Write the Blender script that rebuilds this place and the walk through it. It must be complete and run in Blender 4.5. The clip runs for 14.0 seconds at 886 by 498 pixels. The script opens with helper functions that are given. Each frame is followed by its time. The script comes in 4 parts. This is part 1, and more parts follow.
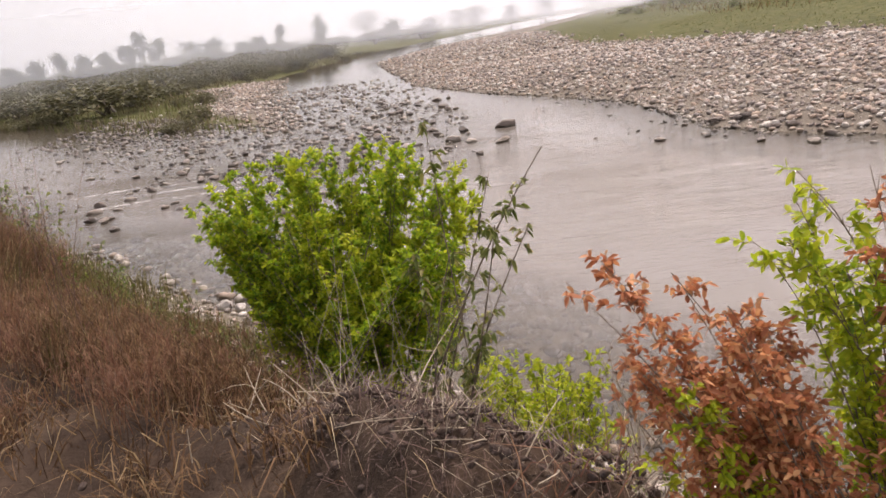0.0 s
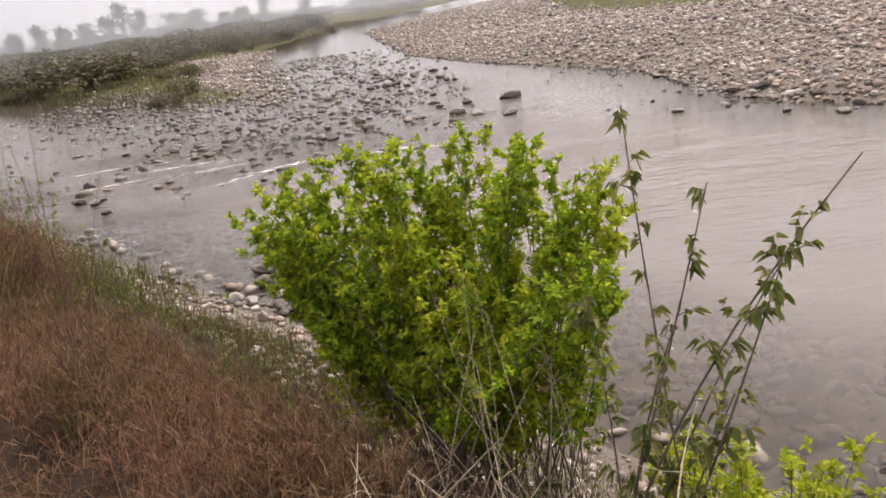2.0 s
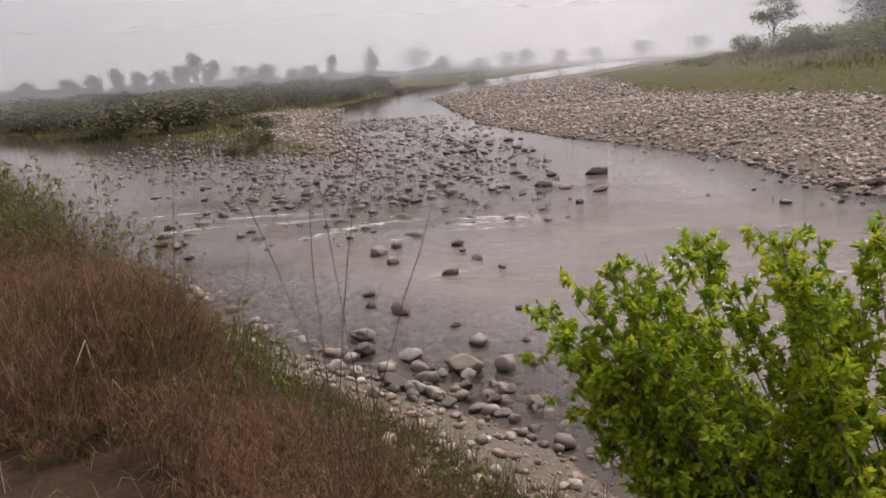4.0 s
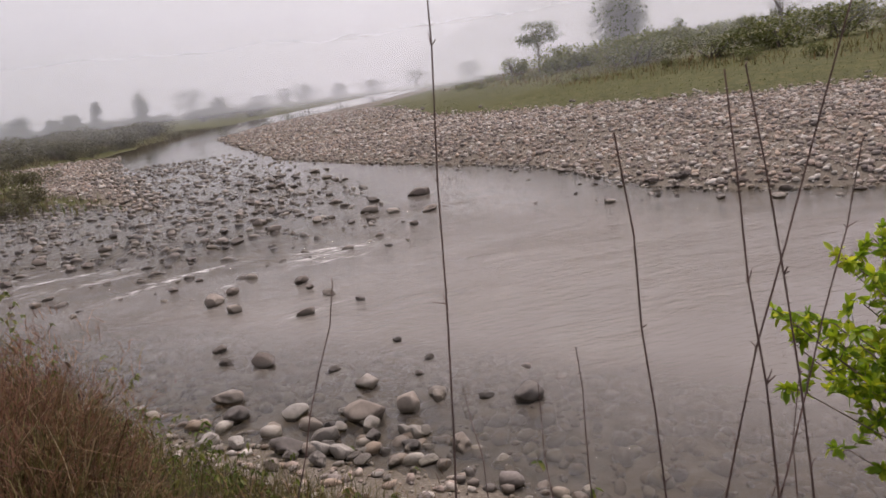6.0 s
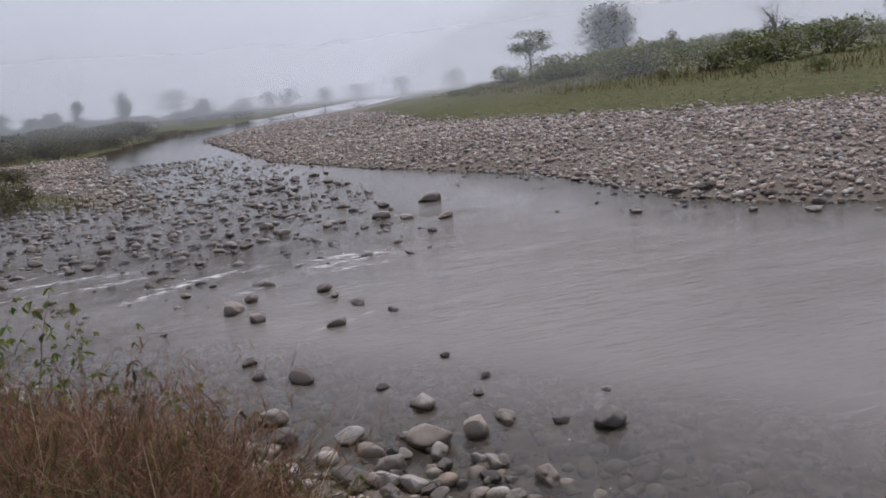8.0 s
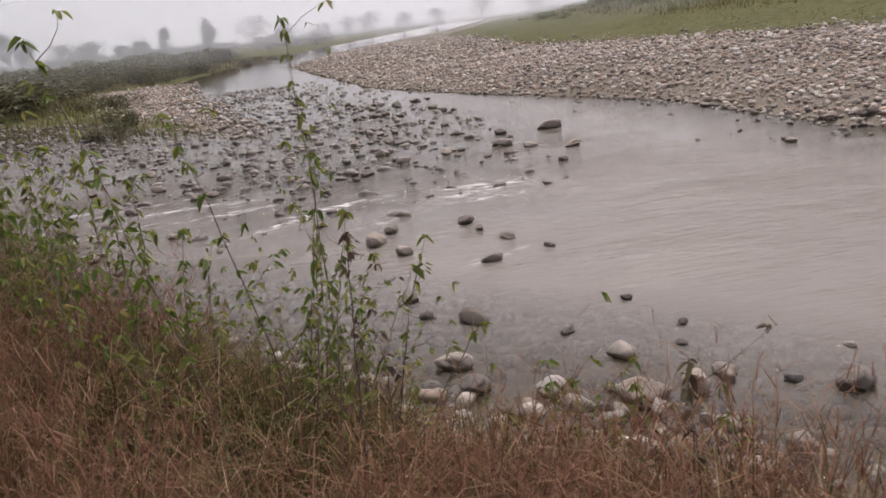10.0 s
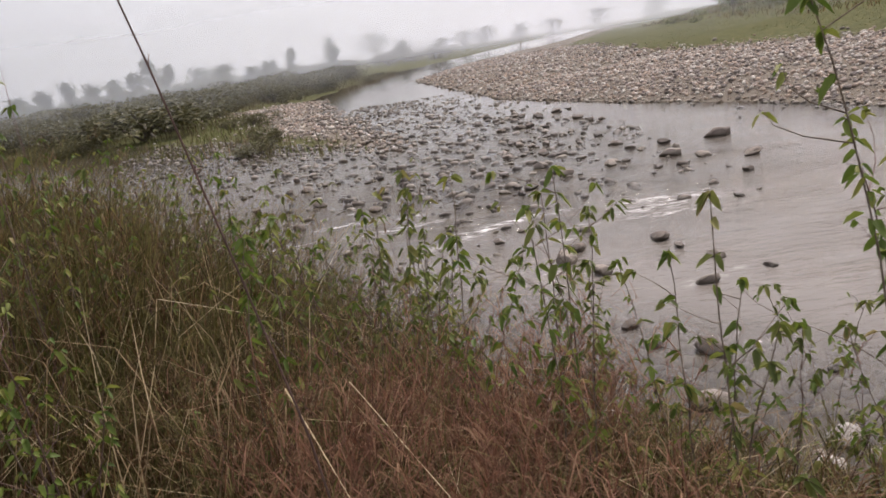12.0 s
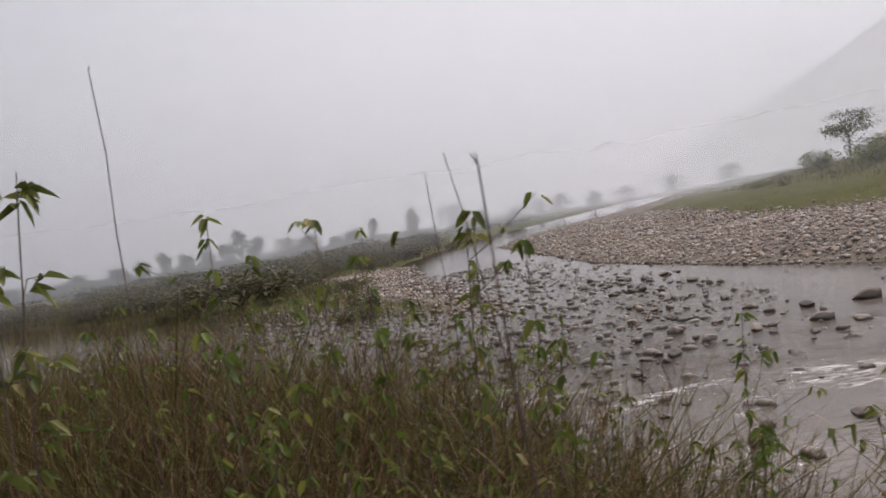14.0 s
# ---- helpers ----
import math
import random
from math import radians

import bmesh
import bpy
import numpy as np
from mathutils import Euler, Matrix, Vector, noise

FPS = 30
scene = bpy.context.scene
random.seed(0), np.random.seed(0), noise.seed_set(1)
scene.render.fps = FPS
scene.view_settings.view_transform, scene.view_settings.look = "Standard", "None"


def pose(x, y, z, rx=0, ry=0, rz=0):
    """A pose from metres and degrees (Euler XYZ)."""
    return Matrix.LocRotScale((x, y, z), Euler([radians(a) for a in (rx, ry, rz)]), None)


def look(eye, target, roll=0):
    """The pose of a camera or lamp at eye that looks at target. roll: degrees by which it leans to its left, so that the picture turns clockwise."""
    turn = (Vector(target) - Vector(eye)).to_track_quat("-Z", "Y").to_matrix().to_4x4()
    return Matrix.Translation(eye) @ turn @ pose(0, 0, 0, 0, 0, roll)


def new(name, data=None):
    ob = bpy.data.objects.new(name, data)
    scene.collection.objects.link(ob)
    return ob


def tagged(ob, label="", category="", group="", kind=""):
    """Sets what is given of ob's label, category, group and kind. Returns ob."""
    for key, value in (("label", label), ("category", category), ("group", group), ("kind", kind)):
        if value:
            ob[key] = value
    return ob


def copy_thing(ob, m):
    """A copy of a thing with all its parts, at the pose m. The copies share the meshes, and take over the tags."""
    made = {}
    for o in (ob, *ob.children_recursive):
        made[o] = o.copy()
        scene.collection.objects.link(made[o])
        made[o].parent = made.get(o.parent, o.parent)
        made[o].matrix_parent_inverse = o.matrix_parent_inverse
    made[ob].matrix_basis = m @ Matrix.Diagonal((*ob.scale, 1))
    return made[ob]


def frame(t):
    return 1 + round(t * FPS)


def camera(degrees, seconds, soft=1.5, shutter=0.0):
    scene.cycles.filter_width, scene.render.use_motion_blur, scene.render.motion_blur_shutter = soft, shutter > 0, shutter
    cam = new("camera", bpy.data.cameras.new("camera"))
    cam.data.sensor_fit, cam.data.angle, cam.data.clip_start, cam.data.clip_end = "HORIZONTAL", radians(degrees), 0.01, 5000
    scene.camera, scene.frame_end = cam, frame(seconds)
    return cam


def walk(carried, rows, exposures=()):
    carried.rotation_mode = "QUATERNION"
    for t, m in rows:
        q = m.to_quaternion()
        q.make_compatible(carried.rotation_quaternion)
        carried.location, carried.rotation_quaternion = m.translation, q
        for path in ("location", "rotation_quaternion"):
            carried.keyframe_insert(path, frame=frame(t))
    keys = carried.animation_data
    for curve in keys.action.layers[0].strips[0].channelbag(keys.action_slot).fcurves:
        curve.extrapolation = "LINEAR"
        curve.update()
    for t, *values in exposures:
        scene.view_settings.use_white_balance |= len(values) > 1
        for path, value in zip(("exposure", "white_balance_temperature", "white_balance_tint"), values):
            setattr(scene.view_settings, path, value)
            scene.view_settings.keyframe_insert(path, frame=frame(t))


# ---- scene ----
cam = camera(60.9, 14.0, soft=1.6, shutter=0.08)
PATH = [
    (0, (0.324, 1.487, 3.988), (0.298, 3.979, 3.25), -7.5),
    (0.5, (0.199, 1.759, 3.975), (0.159, 4.25, 3.233), -8.7),
    (1, (0.116, 2.042, 3.965), (0.072, 4.499, 3.115), -9.1),
    (1.5, (-0.013, 2.261, 3.96), (-0.031, 4.718, 3.111), -8.9),
    (2, (-0.244, 2.478, 3.996), (-0.242, 4.94, 3.158), -8.0),
    (2.5, (-0.454, 2.474, 4.081), (-0.831, 4.952, 3.388), -5.6),
    (2.7, (-0.537, 2.578, 4.082), (-0.915, 5.057, 3.396), -5.6),
    (4.8, (-1.827, 3.757, 3.878), (-1.689, 6.298, 3.345), -5.8),
    (5, (-1.894, 3.856, 3.852), (-1.726, 6.397, 3.329), -7.6),
    (5.5, (-2.175, 4.183, 3.805), (-1.898, 6.713, 3.273), -8.8),
    (6, (-2.384, 4.56, 3.747), (-1.806, 7.032, 3.185), -7.3),
    (6.5, (-2.538, 4.893, 3.728), (-1.799, 7.316, 3.143), -6.4),
    (7, (-2.687, 5.165, 3.684), (-1.763, 7.522, 3.094), -4.9),
    (7.5, (-2.946, 5.316, 3.73), (-1.938, 7.639, 3.138), -4.4),
    (8, (-3.19, 5.586, 3.718), (-2.543, 8.044, 3.173), -5.9),
    (8.2, (-3.325, 5.694, 3.702), (-2.753, 8.176, 3.175), -4.6),
    (10.3, (-4.573, 6.85, 3.71), (-4.222, 9.309, 2.942), -6.8),
    (10.5, (-4.758, 6.896, 3.744), (-4.399, 9.356, 2.98), -6.7),
    (11, (-5.0, 7.115, 3.773), (-4.631, 9.575, 3.017), -6.9),
    (11.5, (-5.235, 7.362, 3.769), (-5.136, 9.864, 3.069), -8.6),
    (12, (-5.56, 7.641, 3.775), (-5.574, 10.154, 3.108), -8.8),
    (12.5, (-5.777, 7.982, 3.836), (-5.765, 10.516, 3.254), -8.8),
    (13, (-6.158, 8.274, 3.832), (-6.114, 10.828, 3.345), -6.9),
    (13.5, (-6.41, 8.499, 3.913), (-6.362, 11.098, 3.817), -7.6),
    (14, (-6.962, 8.616, 3.853), (-7.138, 11.21, 3.778), -9.4),
]
EXPOSURES = [(0, 1.18, 6950, 22), (1.5, 1.28, 6900, 21), (2.0, 1.12, 6800, 20), (2.5, 0.8, 6850, 22), (5, 0.5, 6750, 22), (6, 0.46, 6700, 23), (7.5, 0.32, 5950, 19), (8.2, 0.2, 5900, 18),
             (10.5, 0.75, 6700, 20), (11.5, 0.75, 6650, 18), (12.2, 0.8, 6600, 18), (13, 0.4, 6550, 19), (14, 0.3, 6550, 19)]
walk(cam, [(t, look(eye, target, roll)) for t, eye, target, roll in PATH], EXPOSURES)


# ---- world, sun, exposure ----
SUN_AZ, SUN_EL = 36.0, 58.0     # degrees east of +y, and above the horizon
world = bpy.data.worlds.new("smoky_sky")
scene.world = world
world.use_nodes = True
wn, wl = world.node_tree.nodes, world.node_tree.links
wn.clear()
sky = wn.new("ShaderNodeTexSky")
sky.sky_type, sky.sun_disc = "NISHITA", False
sky.sun_elevation, sky.sun_rotation = radians(SUN_EL), radians(SUN_AZ)
sky.air_density, sky.dust_density, sky.ozone_density = 1.0, 1.6, 1.0
pale = wn.new("ShaderNodeHueSaturation")
pale.inputs["Saturation"].default_value = 0.22
wbg = wn.new("ShaderNodeBackground")
wbg.inputs["Strength"].default_value = 0.145
wout = wn.new("ShaderNodeOutputWorld")
wl.new(sky.outputs[0], pale.inputs["Color"])
wl.new(pale.outputs[0], wbg.inputs["Color"])
wl.new(wbg.outputs[0], wout.inputs["Surface"])

sun_data = bpy.data.lights.new("sun", "SUN")
sun_data.energy, sun_data.angle, sun_data.color = 2.6, radians(14), (1.0, 0.92, 0.82)
sun = new("sun", sun_data)
az, el = radians(SUN_AZ), radians(SUN_EL)
sun_dir = Vector((math.sin(az) * math.cos(el), math.cos(az) * math.cos(el), math.sin(el)))
sun.matrix_world = look(sun_dir * 60, (0, 0, 0))


# ---- materials ----
def nodes_of(name):
    m = bpy.data.materials.new(name)
    m.use_nodes = True
    nt = m.node_tree
    return m, nt.nodes, nt.links, nt.nodes["Principled BSDF"]


def noise_tex(nd, ln, scale, detail=4.0, rough=0.55, stretch=None):
    co = nd.new("ShaderNodeTexCoord")
    tex = nd.new("ShaderNodeTexNoise")
    tex.inputs["Scale"].default_value, tex.inputs["Detail"].default_value = scale, detail
    tex.inputs["Roughness"].default_value = rough
    if stretch:
        mp = nd.new("ShaderNodeMapping")
        mp.inputs["Scale"].default_value = stretch
        ln.new(co.outputs["Object"], mp.inputs["Vector"])
        ln.new(mp.outputs[0], tex.inputs["Vector"])
    else:
        ln.new(co.outputs["Object"], tex.inputs["Vector"])
    return tex


def ramp(nd, ln, src, stops):
    r = nd.new("ShaderNodeValToRGB")
    while len(r.color_ramp.elements) < len(stops):
        r.color_ramp.elements.new(0.5)
    for e, (p, c) in zip(r.color_ramp.elements, stops):
        e.position, e.color = p, (*c, 1) if len(c) == 3 else c
    ln.new(src, r.inputs["Fac"])
    return r


def mixed(nd, ln, fac, a, b, blend="MIX"):
    m = nd.new("ShaderNodeMix")
    m.data_type, m.blend_type = "RGBA", blend
    for sock, v in ((m.inputs[0], fac), (m.inputs[6], a), (m.inputs[7], b)):
        if isinstance(v, (int, float)):
            sock.default_value = v
        elif isinstance(v, tuple):
            sock.default_value = (*v, 1)
        else:
            ln.new(v, sock)
    return m.outputs[2]


def bump(nd, ln, bsdf, height, strength, dist):
    b = nd.new("ShaderNodeBump")
    b.inputs["Strength"].default_value, b.inputs["Distance"].default_value = strength, dist
    ln.new(height, b.inputs["Height"])
    ln.new(b.outputs[0], bsdf.inputs["Normal"])


def attr(nd, name):
    a = nd.new("ShaderNodeAttribute")
    a.attribute_name = name
    return a.outputs["Fac"]


def island_or_object(nd, by):
    if by == "island":
        return nd.new("ShaderNodeNewGeometry").outputs["Random Per Island"]
    return nd.new("ShaderNodeObjectInfo").outputs["Random"]


def leaf_material(name, stops, by="island", translucent=0.35, rough=0.55):
    m, nd, ln, b = nodes_of(name)
    r = ramp(nd, ln, island_or_object(nd, by), stops)
    n = noise_tex(nd, ln, 40)
    col = mixed(nd, ln, 0.35, r.outputs[0], ramp(nd, ln, n.outputs["Fac"], [(0.3, (0.55, 0.55, 0.55)), (0.7, (1.25, 1.25, 1.1))]).outputs[0], "MULTIPLY")
    ln.new(col, b.inputs["Base Color"])
    b.inputs["Roughness"].default_value = rough
    b.inputs["Specular IOR Level"].default_value = 0.3
    if translucent:
        t = nd.new("ShaderNodeBsdfTranslucent")
        ln.new(col, t.inputs["Color"])
        mx = nd.new("ShaderNodeMixShader")
        mx.inputs[0].default_value = translucent
        ln.new(b.outputs[0], mx.inputs[1])
        ln.new(t.outputs[0], mx.inputs[2])
        ln.new(mx.outputs[0], nd["Material Output"].inputs["Surface"])
    return m


def stone_material(name, stops, by, wet=False):
    m, nd, ln, b = nodes_of(name)
    r = ramp(nd, ln, island_or_object(nd, by), stops)
    n1 = noise_tex(nd, ln, 3.0, 6)
    n2 = noise_tex(nd, ln, 45.0, 5, 0.65)
    c = mixed(nd, ln, 0.5, r.outputs[0], ramp(nd, ln, n1.outputs["Fac"], [(0.3, (0.55, 0.54, 0.52)), (0.72, (1.25, 1.22, 1.18))]).outputs[0], "MULTIPLY")
    c = mixed(nd, ln, 0.4, c, ramp(nd, ln, n2.outputs["Fac"], [(0.3, (0.6, 0.6, 0.6)), (0.7, (1.3, 1.3, 1.28))]).outputs[0], "MULTIPLY")
    # wet, algae-dark foot up to a hand above the water
    pos = nd.new("ShaderNodeNewGeometry")
    sep = nd.new("ShaderNodeSeparateXYZ")
    ln.new(pos.outputs["Position"], sep.inputs[0])
    rr = nd.new("ShaderNodeMapRange")
    rr.inputs[1].default_value, rr.inputs[2].default_value = 0.03, 0.13
    rr.inputs[3].default_value, rr.inputs[4].default_value = 1.0, 0.0
    ln.new(sep.outputs[2], rr.inputs[0])
    c2 = mixed(nd, ln, rr.outputs[0], c, mixed(nd, ln, 1.0, c, (0.42, 0.40, 0.34), "MULTIPLY"))
    ln.new(c2, b.inputs["Base Color"])
    ro = nd.new("ShaderNodeMapRange")
    ro.inputs[3].default_value, ro.inputs[4].default_value = 0.82, 0.35
    ln.new(rr.outputs[0], ro.inputs[0])
    ln.new(ro.outputs[0], b.inputs["Roughness"])
    bump(nd, ln, b, n2.outputs["Fac"], 0.7, 0.02)
    return m


STONE_STOPS = [(0.0, (0.13, 0.11, 0.10)), (0.2, (0.27, 0.235, 0.215)), (0.4, (0.37, 0.295, 0.25)),
               (0.6, (0.43, 0.335, 0.26)), (0.8, (0.50, 0.455, 0.41)), (1.0, (0.62, 0.585, 0.535))]
DARK_STOPS = [(0.0, (0.08, 0.066, 0.058)), (0.4, (0.16, 0.13, 0.112)), (0.75, (0.25, 0.21, 0.18)), (1.0, (0.36, 0.32, 0.28))]
PALE_STOPS = [(0.0, (0.133, 0.117, 0.109)), (0.35, (0.265, 0.242, 0.218)), (0.6, (0.351, 0.3, 0.257)), (0.8, (0.421, 0.39, 0.359)), (1.0, (0.499, 0.468, 0.429))]
MAT_GRAVEL = stone_material("river_gravel", STONE_STOPS, "island")
MAT_BOULDER = stone_material("pale_boulder", PALE_STOPS, "object")
MAT_DARKROCK = stone_material("dark_river_rock", DARK_STOPS, "object")
MAT_RIFFLE = stone_material("wet_riffle_stone", DARK_STOPS, "island")

# ground: soil, gravel, grass and dry litter laid by where they grow
MAT_GROUND, nd, ln, b = nodes_of("river_plain_ground")
n_big, n_mid, n_fine = noise_tex(nd, ln, 0.25, 5), noise_tex(nd, ln, 2.2, 6), noise_tex(nd, ln, 22.0, 6, 0.7)
soil = ramp(nd, ln, n_mid.outputs["Fac"], [(0.3, (0.021, 0.015, 0.012)), (0.55, (0.051, 0.0348, 0.0258)), (0.78, (0.102, 0.072, 0.0528))]).outputs[0]
litter = ramp(nd, ln, n_fine.outputs["Fac"], [(0.3, (0.062, 0.0341, 0.0186)), (0.55, (0.136, 0.0837, 0.0465)), (0.75, (0.205, 0.143, 0.0806))]).outputs[0]
pebble = ramp(nd, ln, n_fine.outputs["Fac"], [(0.3, (0.085, 0.0723, 0.0595)), (0.5, (0.17, 0.149, 0.123)), (0.72, (0.289, 0.259, 0.225))]).outputs[0]
turf = ramp(nd, ln, n_mid.outputs["Fac"], [(0.28, (0.0425, 0.0467, 0.0153)), (0.48, (0.0723, 0.0782, 0.0272)), (0.62, (0.106, 0.102, 0.0425)), (0.78, (0.162, 0.128, 0.0723))]).outputs[0]
bed = ramp(nd, ln, n_mid.outputs["Fac"], [(0.3, (0.10, 0.085, 0.06)), (0.6, (0.22, 0.19, 0.15)), (0.8, (0.34, 0.31, 0.27))]).outputs[0]
col = mixed(nd, ln, attr(nd, "gravel"), soil, pebble)
col = mixed(nd, ln, attr(nd, "turf"), col, turf)
col = mixed(nd, ln, attr(nd, "litter"), col, litter)
col = mixed(nd, ln, attr(nd, "bed"), col, bed)
col = mixed(nd, ln, 0.45, col, ramp(nd, ln, n_big.outputs["Fac"], [(0.3, (0.75, 0.74, 0.7)), (0.7, (1.2, 1.18, 1.1))]).outputs[0], "MULTIPLY")
ln.new(col, b.inputs["Base Color"])
b.inputs["Roughness"].default_value = 0.95
b.inputs["Specular IOR Level"].default_value = 0.15
bump(nd, ln, b, n_fine.outputs["Fac"], 0.8, 0.04)

MAT_CLOD, nd, ln, b = nodes_of("burnt_dark_earth")
ce = noise_tex(nd, ln, 28, 6, 0.7)
ln.new(ramp(nd, ln, ce.outputs["Fac"], [(0.3, (0.028, 0.02, 0.017)), (0.55, (0.075, 0.05, 0.038)), (0.8, (0.16, 0.11, 0.08))]).outputs[0], b.inputs["Base Color"])
b.inputs["Roughness"].default_value = 0.95
bump(nd, ln, b, ce.outputs["Fac"], 0.9, 0.02)

# water: clear over a stony bed, rippled, with foam where it breaks
MAT_WATER, nd, ln, b = nodes_of("river_water")
rough_zone = attr(nd, "rapid")


def scaled(src, k):
    m = nd.new("ShaderNodeMath")
    m.operation = "MULTIPLY"
    ln.new(src, m.inputs[0])
    if isinstance(k, float):
        m.inputs[1].default_value = k
    else:
        ln.new(k, m.inputs[1])
    return m.outputs[0]


def summed(p, q):
    m = nd.new("ShaderNodeMath")
    ln.new(p, m.inputs[0])
    ln.new(q, m.inputs[1])
    return m.outputs[0]


swell = scaled(noise_tex(nd, ln, 1.3, 3, 0.5, (1.0, 1.5, 1.0)).outputs["Fac"], 0.018)
chop = scaled(noise_tex(nd, ln, 5.5, 3, 0.55, (0.8, 1.5, 1.0)).outputs["Fac"], 0.035)
fine = scaled(noise_tex(nd, ln, 19.0, 3, 0.6, (0.8, 1.4, 1.0)).outputs["Fac"], 0.024)
crests = scaled(noise_tex(nd, ln, 2.4, 4, 0.6, (0.6, 2.4, 1.0)).outputs["Fac"], 0.09)
patches = ramp(nd, ln, noise_tex(nd, ln, 0.45, 4, 0.6, (0.6, 1.3, 1.0)).outputs["Fac"], [(0.36, (0.35, 0.35, 0.35)), (0.66, (1.5, 1.5, 1.5))]).outputs[0]
lively = scaled(scaled(summed(summed(chop, fine), crests), rough_zone), patches)
calm = scaled(summed(swell, scaled(chop, 0.10)), attr(nd, "live"))
bmp = nd.new("ShaderNodeBump")
bmp.inputs["Distance"].default_value = 1.0
bmp.inputs["Strength"].default_value = 1.0
ln.new(summed(calm, lively), bmp.inputs["Height"])
ln.new(bmp.outputs[0], b.inputs["Normal"])
b.inputs["Base Color"].default_value = (0.22, 0.197, 0.176, 1)
b.inputs["Roughness"].default_value = 0.09
b.inputs["IOR"].default_value = 1.33
see = nd.new("ShaderNodeBsdfTransparent")
see.inputs["Color"].default_value = (0.62, 0.60, 0.53, 1)
mx = nd.new("ShaderNodeMixShader")
ln.new(attr(nd, "murk"), mx.inputs[0])
gl = nd.new("ShaderNodeBsdfGlossy")
gl.inputs["Roughness"].default_value = 0.06
ln.new(bmp.outputs[0], gl.inputs["Normal"])
fr = nd.new("ShaderNodeFresnel")
fr.inputs["IOR"].default_value = 1.33
ln.new(bmp.outputs[0], fr.inputs["Normal"])
clear = nd.new("ShaderNodeMixShader")
ln.new(fr.outputs[0], clear.inputs[0])
ln.new(see.outputs[0], clear.inputs[1])
ln.new(gl.outputs[0], clear.inputs[2])
ln.new(clear.outputs[0], mx.inputs[1])
ln.new(b.outputs[0], mx.inputs[2])
foam_n = noise_tex(nd, ln, 3.6, 8, 0.75, (0.8, 1.9, 1.0))
fsum = nd.new("ShaderNodeMath")
fsum.operation = "MULTIPLY"
ln.new(attr(nd, "foam"), fsum.inputs[0])
ln.new(ramp(nd, ln, foam_n.outputs["Fac"], [(0.47, (0, 0, 0)), (0.64, (1, 1, 1))]).outputs[0], fsum.inputs[1])
foam_b = nd.new("ShaderNodeBsdfDiffuse")
foam_b.inputs["Color"].default_value = (0.78, 0.77, 0.75, 1)
mx2 = nd.new("ShaderNodeMixShader")
ln.new(fsum.outputs[0], mx2.inputs[0])
ln.new(mx.outputs[0], mx2.inputs[1])
ln.new(foam_b.outputs[0], mx2.inputs[2])
ln.new(mx2.outputs[0], nd["Material Output"].inputs["Surface"])


def bark_material(name, dark, light):
    m, nd, ln, b = nodes_of(name)
    n = noise_tex(nd, ln, 30, 5, 0.6, (1, 1, 0.25))
    ln.new(ramp(nd, ln, n.outputs["Fac"], [(0.3, dark), (0.7, light)]).outputs[0], b.inputs["Base Color"])
    b.inputs["Roughness"].default_value = 0.85
    bump(nd, ln, b, n.outputs["Fac"], 0.5, 0.01)
    return m


MAT_TWIG = bark_material("grey_brown_twig", (0.07, 0.05, 0.035), (0.20, 0.155, 0.11))
MAT_STALK = bark_material("dark_dry_stalk", (0.05, 0.03, 0.024), (0.15, 0.09, 0.07))
MAT_DEADTWIG = bark_material("bleached_dead_twig", (0.22, 0.18, 0.13), (0.46, 0.39, 0.29))
MAT_BARK = bark_material("tree_bark", (0.06, 0.05, 0.042), (0.17, 0.145, 0.12))
MAT_BUSH = leaf_material("bright_green_leaf", [(0, (0.12, 0.22, 0.014)), (0.4, (0.24, 0.37, 0.018)), (0.8, (0.40, 0.49, 0.024)), (1, (0.54, 0.56, 0.035))], translucent=0.5)
MAT_LIME = leaf_material("lime_green_leaf", [(0, (0.24, 0.34, 0.015)), (0.5, (0.38, 0.46, 0.022)), (1, (0.54, 0.55, 0.04))], translucent=0.5)
MAT_DULL = leaf_material("dull_green_leaf", [(0, (0.0702, 0.0936, 0.0195)), (0.5, (0.133, 0.164, 0.0351)), (0.85, (0.211, 0.211, 0.0585)), (1, (0.25, 0.195, 0.078))], translucent=0.35)
MAT_HERB = leaf_material("herb_green_leaf", [(0, (0.0624, 0.101, 0.0156)), (0.5, (0.117, 0.172, 0.0273)), (1, (0.226, 0.226, 0.0546))], translucent=0.4)
MAT_HEADS = leaf_material("withered_dark_leaf", [(0, (0.05, 0.032, 0.025)), (0.6, (0.11, 0.07, 0.05)), (1, (0.17, 0.15, 0.06))], translucent=0.25)
MAT_RUST = leaf_material("rust_red_leaf", [(0, (0.30, 0.10, 0.045)), (0.5, (0.50, 0.20, 0.095)), (1, (0.64, 0.36, 0.17))], translucent=0.4)
MAT_DRY = leaf_material("dry_brown_grass", [(0, (0.0396, 0.0194, 0.0101)), (0.4, (0.101, 0.0533, 0.0245)), (0.8, (0.18, 0.104, 0.0475)), (1, (0.302, 0.216, 0.115))], translucent=0.3, rough=0.7)
MAT_REDDRY = leaf_material("reddish_feather_grass", [(0, (0.105, 0.045, 0.0285)), (0.5, (0.195, 0.0938, 0.0585)), (1, (0.277, 0.169, 0.101))], translucent=0.35, rough=0.7)
MAT_STRAW = leaf_material("pale_straw", [(0, (0.30, 0.21, 0.12)), (0.6, (0.46, 0.35, 0.21)), (1, (0.60, 0.50, 0.33))], translucent=0.3, rough=0.6)
